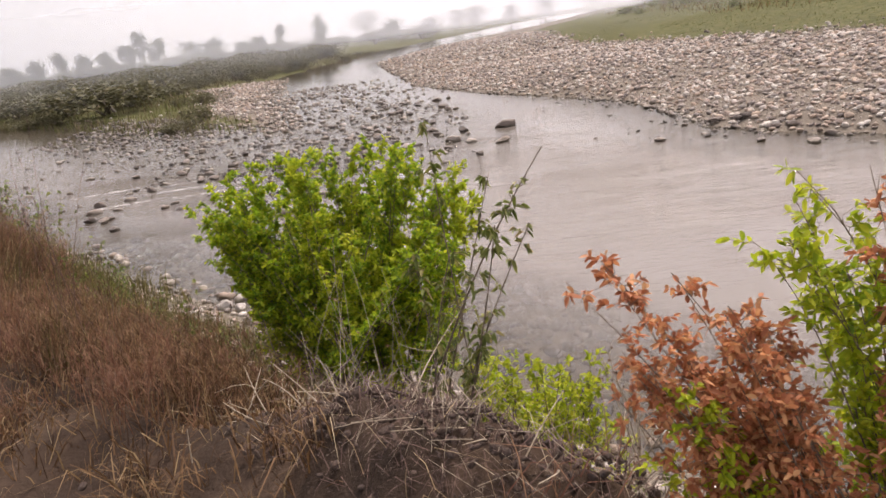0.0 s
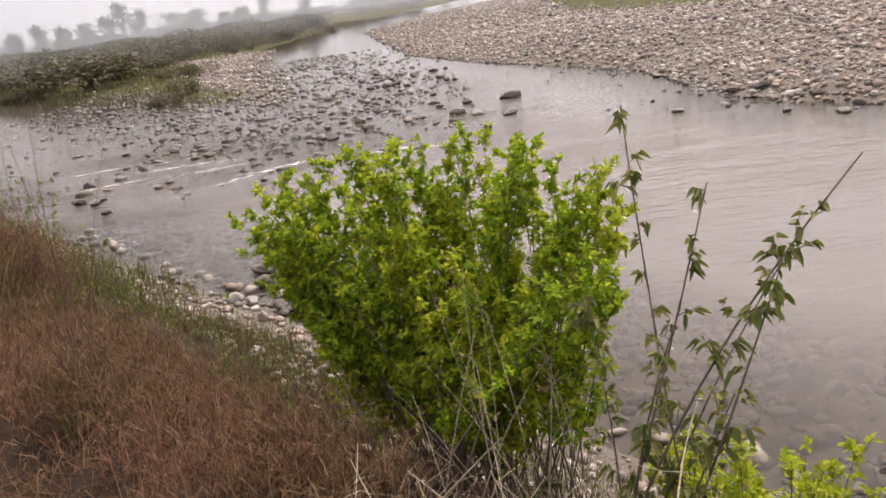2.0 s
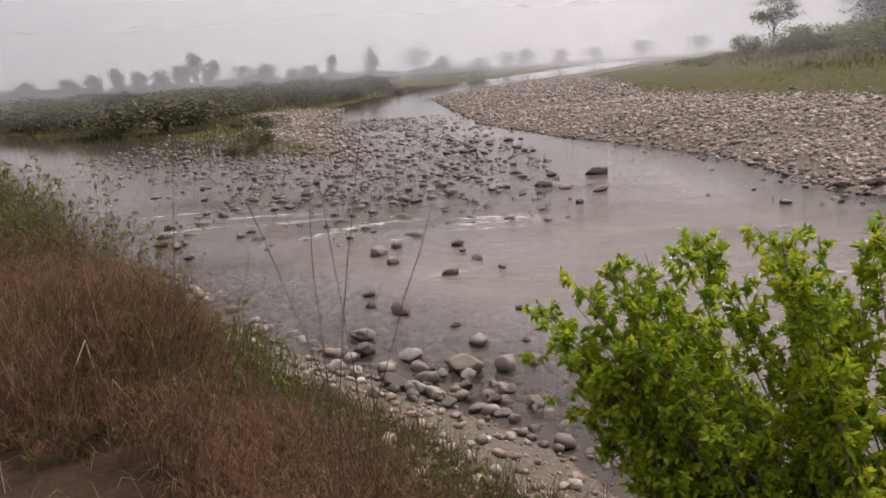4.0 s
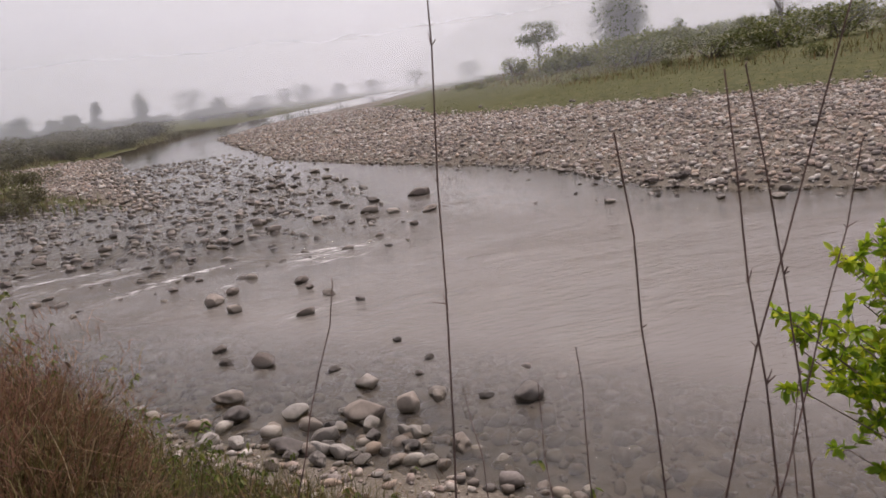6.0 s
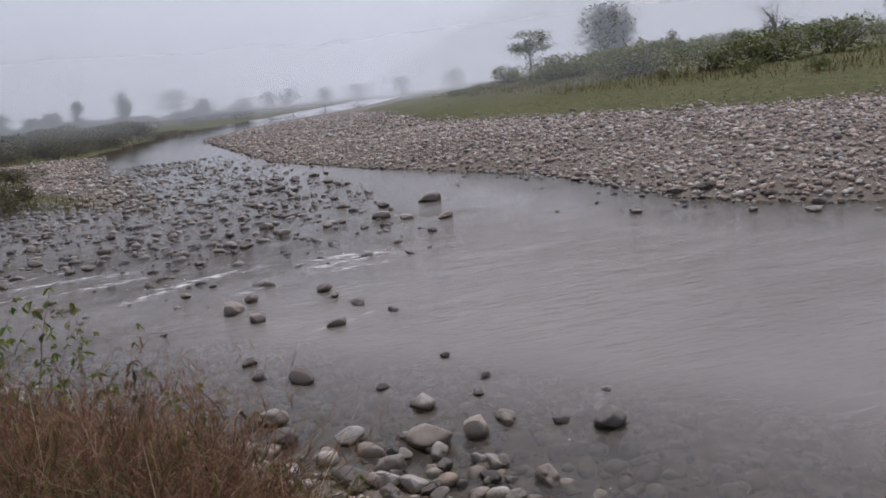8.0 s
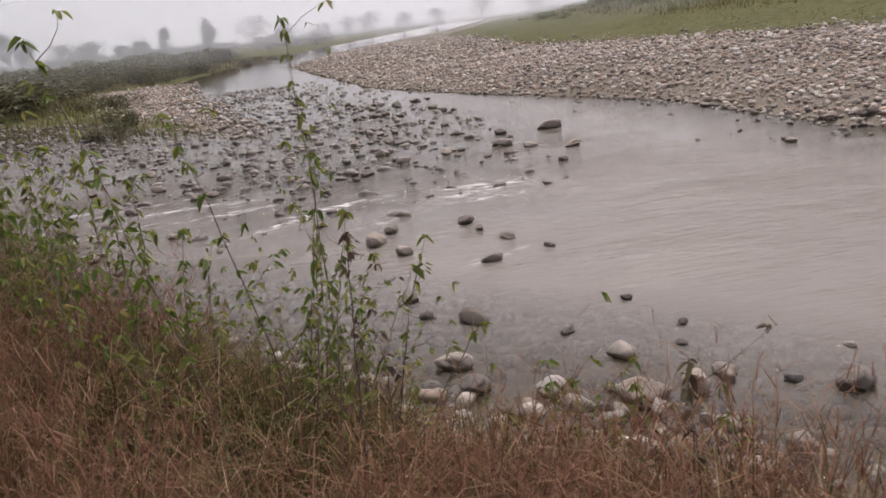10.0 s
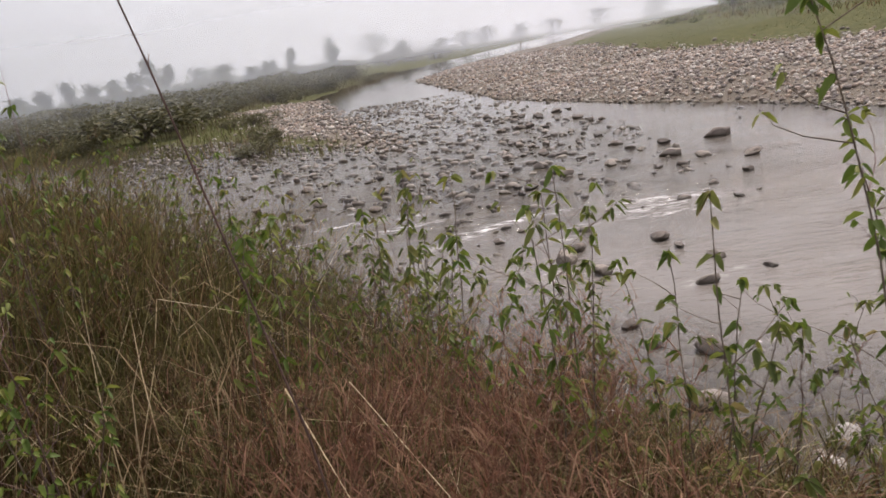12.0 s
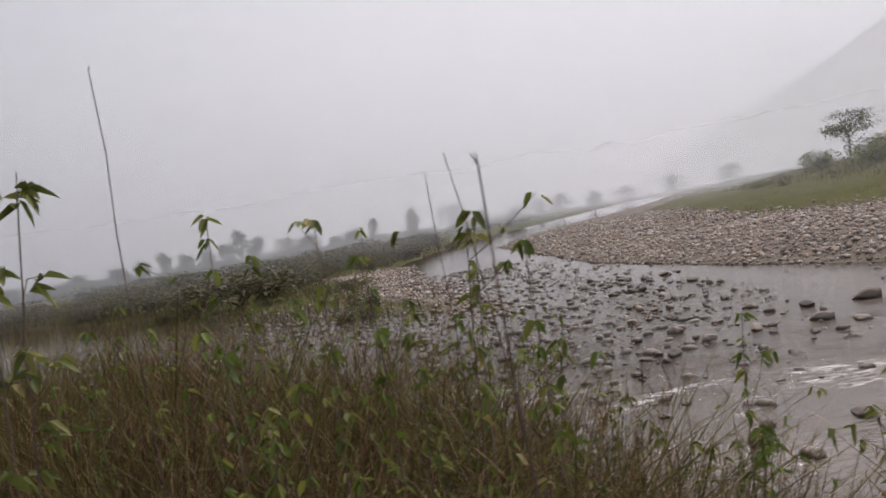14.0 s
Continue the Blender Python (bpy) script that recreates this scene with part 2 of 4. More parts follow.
MAT_OLIVE = leaf_material("olive_grass", [(0, (0.0467, 0.0442, 0.0119)), (0.5, (0.102, 0.0935, 0.0272)), (1, (0.204, 0.17, 0.068))], translucent=0.35, rough=0.7)
MAT_TURF = leaf_material("short_green_turf", [(0, (0.0638, 0.0808, 0.0187)), (0.6, (0.111, 0.128, 0.034)), (1, (0.178, 0.162, 0.068))], translucent=0.3, rough=0.7)
MAT_FARBUSH = leaf_material("far_scrub_leaf", [(0, (0.0562, 0.0562, 0.0263)), (0.5, (0.0975, 0.0975, 0.045)), (1, (0.15, 0.131, 0.0675))], translucent=0.3)
MAT_GREENSCRUB = leaf_material("green_scrub_leaf", [(0, (0.0723, 0.0892, 0.0272)), (0.5, (0.128, 0.149, 0.0425)), (1, (0.204, 0.2, 0.0765))], translucent=0.3)
MAT_TREELEAF = leaf_material("tree_leaf", [(0, (0.04, 0.055, 0.02)), (0.5, (0.07, 0.09, 0.03)), (1, (0.11, 0.12, 0.045))], translucent=0.3)


# see-through sheet whose pale blue-grey colour paints haze over what lies behind
def haze_sheet_material(name, dens):
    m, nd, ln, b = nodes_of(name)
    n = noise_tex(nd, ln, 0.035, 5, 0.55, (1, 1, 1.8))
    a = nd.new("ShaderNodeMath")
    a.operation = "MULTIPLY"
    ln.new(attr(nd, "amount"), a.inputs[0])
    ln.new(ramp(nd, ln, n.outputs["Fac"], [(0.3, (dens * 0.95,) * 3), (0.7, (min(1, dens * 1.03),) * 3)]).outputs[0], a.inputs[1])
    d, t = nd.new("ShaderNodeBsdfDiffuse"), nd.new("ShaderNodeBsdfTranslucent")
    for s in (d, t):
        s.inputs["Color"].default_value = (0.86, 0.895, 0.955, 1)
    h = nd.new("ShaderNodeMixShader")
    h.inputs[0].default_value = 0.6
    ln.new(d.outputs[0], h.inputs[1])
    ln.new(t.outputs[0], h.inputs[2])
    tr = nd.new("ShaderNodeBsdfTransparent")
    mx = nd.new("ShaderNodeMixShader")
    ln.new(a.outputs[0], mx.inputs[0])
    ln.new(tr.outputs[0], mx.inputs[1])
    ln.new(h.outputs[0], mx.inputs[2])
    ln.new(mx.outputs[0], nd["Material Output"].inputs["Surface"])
    return m


# ---- plan ----
RNG = np.random.default_rng(7)


def bank(s, n):
    """Plan place from the way along the path, s, and towards the river, n."""
    return -0.714 * s + 0.70 * n, 0.70 * s + 0.714 * n


def along(x, y):
    return -0.714 * x + 0.70 * y, 0.70 * x + 0.714 * y


def value_noise(x, y, scale, seed=0):
    x, y = np.asarray(x, float) * scale + seed * 17.3, np.asarray(y, float) * scale - seed * 9.1
    xi, yi = np.floor(x), np.floor(y)
    fx, fy = x - xi, y - yi
    fx, fy = fx * fx * (3 - 2 * fx), fy * fy * (3 - 2 * fy)

    def h(a, b):
        v = np.sin(a * 127.1 + b * 311.7 + seed * 74.7) * 43758.5453
        return v - np.floor(v)
    return (h(xi, yi) * (1 - fx) + h(xi + 1, yi) * fx) * (1 - fy) + (h(xi, yi + 1) * (1 - fx) + h(xi + 1, yi + 1) * fx) * fy


def fbm(x, y, scale, seed=0, octaves=4):
    return sum(value_noise(x, y, scale * 2 ** i, seed + i) / 2 ** i for i in range(octaves)) / (2 - 0.5 ** (octaves - 1)) - 0.5


def inside_distance(poly, x, y):
    """Metres inside a closed outline; negative outside."""
    x, y = np.asarray(x, float), np.asarray(y, float)
    best, odd = np.full(x.shape, 1e9), np.zeros(x.shape, bool)
    for (ax, ay), (bx, by) in zip(poly, poly[1:] + poly[:1]):
        dx, dy = bx - ax, by - ay
        t = np.clip(((x - ax) * dx + (y - ay) * dy) / (dx * dx + dy * dy), 0, 1)
        best = np.minimum(best, np.hypot(x - ax - t * dx, y - ay - t * dy))
        if ay != by:
            odd ^= ((ay > y) != (by > y)) & (x < (bx - ax) * (y - ay) / (by - ay) + ax)
    return np.where(odd, best, -best)


NEAR_LAND = [(60, -38), (20, -8), (6.3, 3.5), (3.0, 6.2), (0.9, 8.2), (-0.9, 10.8), (-2.2, 12.1), (-3.7, 13.3), (-5.7, 15.3), (-9.5, 19.5),
             (-20, 30), (-60, 66), (-400, 300), (-3000, 300), (-3000, -3000), (60, -3000)]
FAR_LAND = [(3000, -800), (40, -12), (18, 12.5), (13.6, 17.6), (11.6, 20.3), (9.8, 22.2), (8.9, 24.5), (9.0, 28.7), (8.6, 32), (7.1, 36.7),
            (3.8, 43.9), (-0.8, 58), (-6.4, 108), (6, 165), (36, 240), (150, 640), (520, 2200), (3000, 3000)]
LEFT_LAND = [(-4.2, 26.8), (-2.9, 29.5), (-1.9, 38.4), (-4.5, 52.3), (-9, 74), (-12.8, 97), (-11, 125), (-5, 170), (12, 228), (75, 470),
             (380, 2200), (300, 3000), (-3000, 3000), (-3000, 900), (-300, 210), (-80, 97), (-29, 58.5), (-14.4, 40.9), (-7.4, 31)]
GRASS_LINE = [(3000, -700), (60, 4), (40, 14), (23.5, 27), (20.6, 33), (18.4, 38.5), (17, 43), (15.6, 49), (13.8, 58), (13.4, 68), (16, 94), (20, 142), (60, 280),
              (200, 700), (560, 2200), (3000, 3000)]
LEFT_GRASS = [(-8.2, 40), (-9.5, 44), (-14, 52), (-17.5, 66), (-24, 84), (-17, 97), (-13, 125), (-7, 170), (10, 230), (73, 474), (370, 2200), (300, 3000),
              (-3000, 3000), (-3000, 910), (-300, 213), (-80, 99.5), (-31, 62), (-20, 49.5), (-13, 42.5)]


def terrain(x, y, rough=True):
    s, n = along(x, y)
    dn = inside_distance(NEAR_LAND, x, y) + 0.5 * fbm(x, y, 0.45, 3)
    df = inside_distance(FAR_LAND, x, y) + 0.7 * fbm(x, y, 0.4, 5)
    dl = inside_distance(LEFT_LAND, x, y) + 0.8 * fbm(x, y, 0.35, 6)
    zn = np.interp(dn, [-6.4, -2.4, 0, 0.9, 1.95, 3.55, 4.15, 5.65, 40], [-1.0, -0.35, 0, 0.28, 0.75, 2.15, 2.42, 2.45, 2.9])
    zf = np.interp(df, [-8, -3, 0, 1, 5, 15, 30, 60, 120, 400], [-1.1, -0.45, 0, 0.34, 1.0, 1.7, 2.6, 4.3, 5.4, 7])
    # the bar flattens towards its tip upstream
    low = np.interp(y - 0.6 * x, [28, 45, 80, 130], [1, 0.7, 0.32, 0.3])
    zf = np.where(zf > 0, zf * (low + (1 - low) * np.clip((df - 14) / 30, 0, 1)), zf)
    zl = np.interp(dl, [-8, -3, 0, 3, 5, 9, 20, 60, 400], [-0.6, -0.22, -0.12, -0.09, -0.05, 0.16, 0.6, 1.2, 2.5])
    z = np.maximum(np.maximum(zn, zf), zl)
    # the heaped, burnt edge of the bank
    z = z + 0.58 * np.exp(-((s - 2.55) / 0.85) ** 2 - ((n - 2.72) / 0.4) ** 2) + 0.34 * np.exp(-((s - 1.75) / 0.45) ** 2 - ((n - 2.7) / 0.36) ** 2)
    if rough:
        onbank = np.clip((dn - 2) / 1.5, 0, 1)
        z = z + onbank * (0.20 * fbm(x, y, 1.6, 11) + 0.14 * fbm(x, y, 6, 13))
        z = z + np.clip(np.maximum(df, dl) / 4, 0, 1) * 0.22 * fbm(x, y, 0.5, 12)
    return z


def ground_at(x, y):
    return float(terrain(np.array([x]), np.array([y]))[0])


def linked(name, verts, faces, mat, parent=None, smooth=True, label=""):
    me = bpy.data.meshes.new(name)
    verts = np.asarray(verts, np.float32)
    me.vertices.add(len(verts))
    me.vertices.foreach_set("co", verts.ravel())
    if isinstance(faces, np.ndarray):
        k = faces.shape[1]
        me.loops.add(faces.size)
        me.loops.foreach_set("vertex_index", faces.ravel().astype(np.int32))
        me.polygons.add(len(faces))
        me.polygons.foreach_set("loop_start", np.arange(0, faces.size, k, dtype=np.int32))
    else:
        flat = [i for f in faces for i in f]
        me.loops.add(len(flat))
        me.loops.foreach_set("vertex_index", flat)
        me.polygons.add(len(faces))
        starts, at = [], 0
        for f in faces:
            starts.append(at)
            at += len(f)
        me.polygons.foreach_set("loop_start", starts)
    me.update(calc_edges=True)
    me.validate()
    if smooth:
        me.polygons.foreach_set("use_smooth", np.ones(len(me.polygons), bool))
    me.materials.append(mat)
    ob = new(name, me)
    if parent is not None:
        ob.parent = parent
    if label:
        tagged(ob, label)
    return ob


def sheet(name, xs, ys, zfun, mat, attrs):
    X, Y = np.meshgrid(xs, ys)
    x, y = X.ravel(), Y.ravel()
    z = zfun(x, y)
    w, h = len(xs), len(ys)
    i = np.arange(w * h).reshape(h, w)
    f = np.stack([i[:-1, :-1].ravel(), i[:-1, 1:].ravel(), i[1:, 1:].ravel(), i[1:, :-1].ravel()], 1)
    ob = linked(name, np.stack([x, y, z], 1), f, mat)
    for key, fun in attrs.items():
        a = ob.data.attributes.new(key, "FLOAT", "POINT")
        a.data.foreach_set("value", np.clip(fun(x, y, z), 0, 1).astype(np.float32))
    return ob


def spread(half, centre, step, reach):
    u = math.asinh(reach / step)
    return centre + step * np.sinh(np.linspace(-u, u, half * 2 + 1))


# ---- ground and river ----
GX, GY = spread(200, -3.0, 5.5, 2600), spread(210, 9.0, 6.5, 2900)
turf_of = lambda x, y, z: np.clip(np.maximum(inside_distance(GRASS_LINE, x, y) + 3 * fbm(x, y, 0.3, 21), inside_distance(LEFT_GRASS, x, y) + 2 * fbm(x, y, 0.3, 22)) / 1.2 + 0.3, 0, 1)
near_of = lambda x, y: inside_distance(NEAR_LAND, x, y)
ground = sheet("ground", GX, GY, terrain, MAT_GROUND, {
    "turf": turf_of,
    "gravel": lambda x, y, z: np.where((near_of(x, y) > 1.15) | (near_of(x, y) > 0.2) & (x < -9), 0.0, 1.0) * (1 - turf_of(x, y, z)),
    "litter": lambda x, y, z: np.interp(along(x, y)[0], [6.8, 8.2], [0.35, 1.0]) * np.clip((near_of(x, y) - 2.4) / 1.0, 0, 1) * np.clip(0.3 + 2.6 * fbm(x, y, 1.1, 23), 0, 0.8) * (1 - np.exp(-((along(x, y)[0] - 2.55) / 0.8) ** 2 - ((along(x, y)[1] - 2.8) / 0.4) ** 2)),
    "bed": lambda x, y, z: np.clip(-z / 0.08, 0, 1)})
tagged(ground, "stony river plain with green turf and a dry earth bank", "ground", kind="structure")

RAPIDS = [(-3.2, 24.2, 4.2, 1.1), (-7.5, 23.5, 4.0, 1.6), (0.2, 22.6, 1.6, 0.8), (-0.1, 17.2, 1.2, 0.35), (-4.5, 19.5, 2.5, 0.8), (-9, 27.5, 4, 1.4), (1.5, 27.2, 1.4, 0.5)]
# breaking crests: middle, half length, half width, turn in degrees
CRESTS = [(-0.9, 23.3, 1.1, 0.30, -8), (-1.4, 22.6, 0.9, 0.25, 5), (-1.0, 22.0, 0.8, 0.16, 0), (-5.2, 22.4, 1.1, 0.17, 38), (-4.4, 23.1, 0.9, 0.16, 15), (-3.6, 23.4, 0.7, 0.14, 8),
          (-6.5, 24.2, 1.2, 0.15, 12), (-7.9, 25.4, 1.3, 0.17, 10), (-6.4, 25.3, 0.9, 0.12, 0), (-1.8, 18.0, 0.5, 0.10, 22), (-2.9, 22.0, 0.6, 0.10, 10), (-8.7, 26.4, 1.0, 0.12, 15),
          (-9.6, 23.8, 1.2, 0.14, 20), (-3.4, 21.2, 0.5, 0.08, 20), (0.4, 18.0, 0.7, 0.06, 0), (-10.8, 26.5, 1.2, 0.14, 15)]


def rapid(x, y):
    return sum(np.exp(-((x - a) / c) ** 2 - ((y - b) / d) ** 2) for a, b, c, d in RAPIDS)


def breaking(x, y):
    f = 0
    for a, b, c, d, turn in CRESTS:
        co, si = math.cos(radians(turn)), math.sin(radians(turn))
        u, w = (x - a) * co + (y - b) * si, (y - b) * co - (x - a) * si
        f = f + np.exp(-(u / c) ** 2 - (w / d) ** 2)
    return f


def water_z(x, y):
    r = np.clip(rapid(x, y), 0, 1)
    live = np.exp(-np.hypot(x, y - 18) / 60)
    return 0.012 * live * fbm(x, y, 1.2, 31) + r * (0.035 * fbm(x, y * 1.4, 1.1, 33) + 0.018 * fbm(x, y * 1.3, 2.6, 34))


river = sheet("water_river", spread(260, -2.5, 5, 2500), spread(280, 20.0, 6, 2800), water_z, MAT_WATER, {
    "rapid": lambda x, y, z: 0.17 + 0.85 * rapid(x, y) + 0.6 * np.exp(-((x - 4.5) / 4.5) ** 2 - ((y - 18.5) / 4.5) ** 2) - 0.155 * np.clip((y - 32) / 15, 0, 1),
    "live": lambda x, y, z: np.interp(y, [32, 55], [1.0, 0.2]),
    "foam": lambda x, y, z: 0.20 * np.clip(rapid(x, y), 0, 1) + 0.95 * breaking(x, y) - 0.1,
    "murk": lambda x, y, z: np.clip(-terrain(x, y) / 0.8, 0.15, 0.75)})
tagged(river, "shallow rippling grey river with white riffles", "river", kind="structure")


# ---- stones ----
def ball(sub):
    bm = bmesh.new()
    bmesh.ops.create_icosphere(bm, subdivisions=sub, radius=1.0)
    v = np.array([p.co for p in bm.verts])
    f = np.array([[q.index for q in t.verts] for t in bm.faces])
    bm.free()
    return v, f


def pebble_shape(sub, seed, lump=0.3, cuts=3):
    v, f = ball(sub)
    rng = np.random.default_rng(seed)
    d = np.ones(len(v))
    for _ in range(14):
        k = rng.normal(size=3)
        k /= np.linalg.norm(k)
        d -= lump * rng.uniform(0.3, 1.0) * np.clip(v @ k - rng.uniform(0.35, 0.75), 0, 1)
    for _ in range(6):
        k = rng.normal(size=3) * rng.uniform(1.5, 4)
        d += 0.045 * np.sin(v @ k + rng.uniform(0, 6))
    v = v * d[:, None]
    for _ in range(cuts):
        k = rng.normal(size=3)
        k /= np.linalg.norm(k)
        over = np.clip(v @ k - rng.uniform(0.5, 0.8), 0, None)
        v = v - 0.9 * over[:, None] * k
    v = v * np.array([1.0, rng.uniform(0.6, 0.9), rng.uniform(0.45, 0.7)])
    return v, f


def turned(count, rng, tilt=0.25):
    a, p, q = rng.uniform(0, 2 * np.pi, count), rng.normal(0, tilt, count), rng.normal(0, tilt, count)
    ca, sa, cp, sp, cq, sq = np.cos(a), np.sin(a), np.cos(p), np.sin(p), np.cos(q), np.sin(q)
    R = np.empty((count, 3, 3))
    R[:, 0] = np.stack([ca * cq, -sa * cp + ca * sq * sp, sa * sp + ca * sq * cp], 1)
    R[:, 1] = np.stack([sa * cq, ca * cp + sa * sq * sp, -ca * sp + sa * sq * cp], 1)
    R[:, 2] = np.stack([-sq, cq * sp, cq * cp], 1)
    return R


def joined(shapes, pick, R, size, place):
    """Many copies of a few shapes as one run of vertices and faces."""
    vs, fs, at = [], [], 0
    for k, (v, f) in enumerate(shapes):
        sel = pick == k
        m = int(sel.sum())
        if not m:
            continue
        w = np.einsum("nij,vj->nvi", R[sel], v) * size[sel][:, None, None] + place[sel][:, None, :]
        vs.append(w.reshape(-1, 3))
        fs.append((f[None] + (np.arange(m) * len(v))[:, None, None] + at).reshape(-1, f.shape[1]))
        at += m * len(v)
    return np.concatenate(vs), np.concatenate(fs)


def gravel(name, x, y, size, sub, label, seed, sink=0.12):
    rng = np.random.default_rng(seed)
    shapes = [pebble_shape(sub, seed * 10 + k) for k in range(7)]
    place = np.stack([x, y, terrain(x, y) + size * (0.45 - sink)], 1)
    v, f = joined(shapes, rng.integers(0, 7, len(x)), turned(len(x), rng, 0.2), size, place)
    ob = linked(name, v, f, MAT_GRAVEL)
    return tagged(ob, label, "gravel", kind="stuff")


def candidates(poly, box, count, rng, lo, hi):
    x, y = rng.uniform(box[0], box[1], count), rng.uniform(box[2], box[3], count)
    d = inside_distance(poly, x, y)
    ok = (d > lo) & (d < hi)
    return x[ok], y[ok], d[ok]


rng = np.random.default_rng(41)
# far bar: dense stones from the water's edge up to the turf, smaller and thinner far away
for tag, box, count, sub, smin, smax, seed in (("gravel_bar", (6, 32, 10, 34), 28000, 2, 0.04, 0.155, 51), ("gravel_bar", (-1, 22, 34, 62), 19000, 1, 0.05, 0.19, 52),
                                                ("gravel_bar", (-8, 18, 62, 150), 9000, 1, 0.10, 0.30, 53)):
    x, y, d = candidates(FAR_LAND, box, count, rng, -0.4, 60)
    keep = inside_distance(GRASS_LINE, x, y) < rng.exponential(0.8, len(x)) - 0.2
    x, y, d = x[keep], y[keep], d[keep]
    size = smin + (smax - smin) * rng.random(len(x)) ** 3.4
    gravel(tag, x, y, size, sub, "grey, tan and reddish river cobbles lying on the gravel bar", seed)
x, y, d = candidates(LEFT_LAND, (-34, 0, 26, 95), 26000, rng, 4.0, 22)
keep = inside_distance(LEFT_GRASS, x, y) < rng.exponential(1.2, len(x)) - 0.3
x, y = x[keep], y[keep]
gravel("gravel_spit", x, y, 0.05 + 0.19 * rng.random(len(x)) ** 2.6, 1, "dark and tan river cobbles on the low spit", 54)
# near shore pebbles
x, y, d = candidates(NEAR_LAND, (-9, 4, 6, 20), 9000, rng, -0.15, 2.0)
gravel("shore_pebbles", x, y, 0.025 + 0.09 * rng.random(len(x)) ** 2.5, 1, "pale pebbles at the foot of the bank", 55)

x, y, d = candidates(NEAR_LAND, (-8, 9, 4, 20), 9000, rng, -4.5, -0.2)
keep = rng.random(len(x)) < 0.75
gravel("bed_stones", x[keep], y[keep], 0.04 + 0.13 * rng.random(int(keep.sum())) ** 2, 2, "brown stones lying on the river bed under clear water", 56)

BOULDER_SHAPES = [pebble_shape(4, 900 + k, 0.35, 9) for k in range(8)]
BOULDER_MESHES = {}


def boulder(x, y, width, mat, label, group, sink=0.3, z=None, seed=0, category="boulder"):
    r = random.Random(seed * 77 + 5)
    k = r.randrange(8)
    key = (k, mat.name)
    if key not in BOULDER_MESHES:
        ob = linked("boulder", *BOULDER_SHAPES[k], mat)
        BOULDER_MESHES[key] = ob.data
    else:
        ob = new("boulder", BOULDER_MESHES[key])
    h = width / 2
    base = ground_at(x, y) if z is None else z
    base = base + h * 0.55 * (1 - 2 * sink) + 0.02 if base > -0.05 else 0.16 * h
    ob.matrix_basis = pose(x, y, base, r.uniform(-9, 9), r.uniform(-9, 9), r.uniform(0, 360)) @ Matrix.Diagonal((h, h, h * r.uniform(0.9, 1.15) * (0.8 if mat is MAT_DARKROCK else 1.0), 1))
    return tagged(ob, label, category, group)


# the heap of boulders at the foot of the bank
HEAP = [(-3.24, 14.2, .50), (-3.16, 13.6, .52), (-3.42, 12.9, .42), (-2.43, 13.3, .44), (-2.26, 12.95, .37), (-2.15, 12.45, .44), (-2.54, 12.3, .48), (-1.92, 12.7, .25),
        (-1.44, 13.8, .48), (-1.6, 12.75, .66), (-1.08, 12.8, .5), (-.69, 13.05, .3), (-1.27, 12.25, .3), (-1.07, 12.1, .24), (-2.03, 12.0, .4), (-1.57, 11.9, .18),
        (-1.12, 11.8, .15), (-.8, 11.6, .42), (-.18, 12.7, .22), (.25, 12.35, .56), (-1.18, 11.45, .28), (-1.07, 11.3, .22), (-1.52, 11.6, .22), (-1.77, 12.0, .18)]
for i, (x, y, w) in enumerate(HEAP):
    boulder(x, y + w * 0.25, w, MAT_BOULDER, "pale grey rounded boulder at the water's edge", "boulders at the foot of the bank", 0.22, seed=i)
rng = np.random.default_rng(66)
for i in range(26):
    x, y = rng.normal(-1.9, 0.6), rng.normal(12.2, 0.4)
    boulder(x, y, 0.12 + 0.26 * rng.random() ** 2, MAT_BOULDER, "pale grey river stone at the water's edge", "boulders at the foot of the bank", 0.2, seed=500 + i)
boulder(0.33, 12.62, 0.15, MAT_BOULDER, "small flat stone lying on a pale boulder", "boulders at the foot of the bank", 0.1, z=0.27, seed=99)
MIDSTREAM = [(-.48, 14.4, .25), (-1.78, 14.7, .25), (-2.7, 15.6, .56), (-3.3, 15.9, .31), (-3.4, 16.6, .33), (-3.6, 19.8, .68), (-3.25, 20.4, .43), (-1.87, 20.3, .5),
             (-1.38, 18.9, .4), (-1.96, 17.8, .45), (-.92, 18.1, .28), (-3.2, 18.9, .44), (-.74, 15.4, .23), (1.6, 24.7, .36), (2.5, 26.5, .62), (.91, 28.1, .72),
             (3.0, 30.1, .95), (-.74, 13.9, .2), (3.0, 7.4, .22), (1.5, 27.3, .5), (-1.7, 19.7, .3), (6.7, 23.0, .42), (6.8, 23.4, .3), (-9.8, 23, .6), (-8.9, 21.6, .5), (-8.2, 20.4, .42)]
for i, (x, y, w) in enumerate(MIDSTREAM):
    boulder(x, y, w, MAT_BOULDER if i == 18 else MAT_DARKROCK, "wet dark rock standing out of the river", "rocks in the river", 0.36, seed=200 + i, category="rock")
# the rock field off the spit and the row below the far bar
rng = np.random.default_rng(77)
n_set = 0
while n_set < 240:
    x, y = rng.uniform(-18, 1.5), rng.uniform(20.5, 46)
    d = -float(inside_distance(LEFT_LAND, np.array([x]), np.array([y]))[0])
    if d < -0.6 or rng.random() > math.exp(-max(d, 0) / 2.6) + 0.03:
        continue
    boulder(x, y, 0.16 + 0.46 * rng.random() ** 2.2, MAT_DARKROCK, "wet dark rock in the shallow riffle", "rocks in the riffle", 0.34, seed=1000 + n_set, category="rock")
    n_set += 1
x, y, d = candidates(LEFT_LAND, (-24, 2, 20, 70), 11000, rng, -7.5, 6.5)
keep = rng.random(len(x)) < 0.55 * np.exp(np.minimum(d, 0) / 2.6)
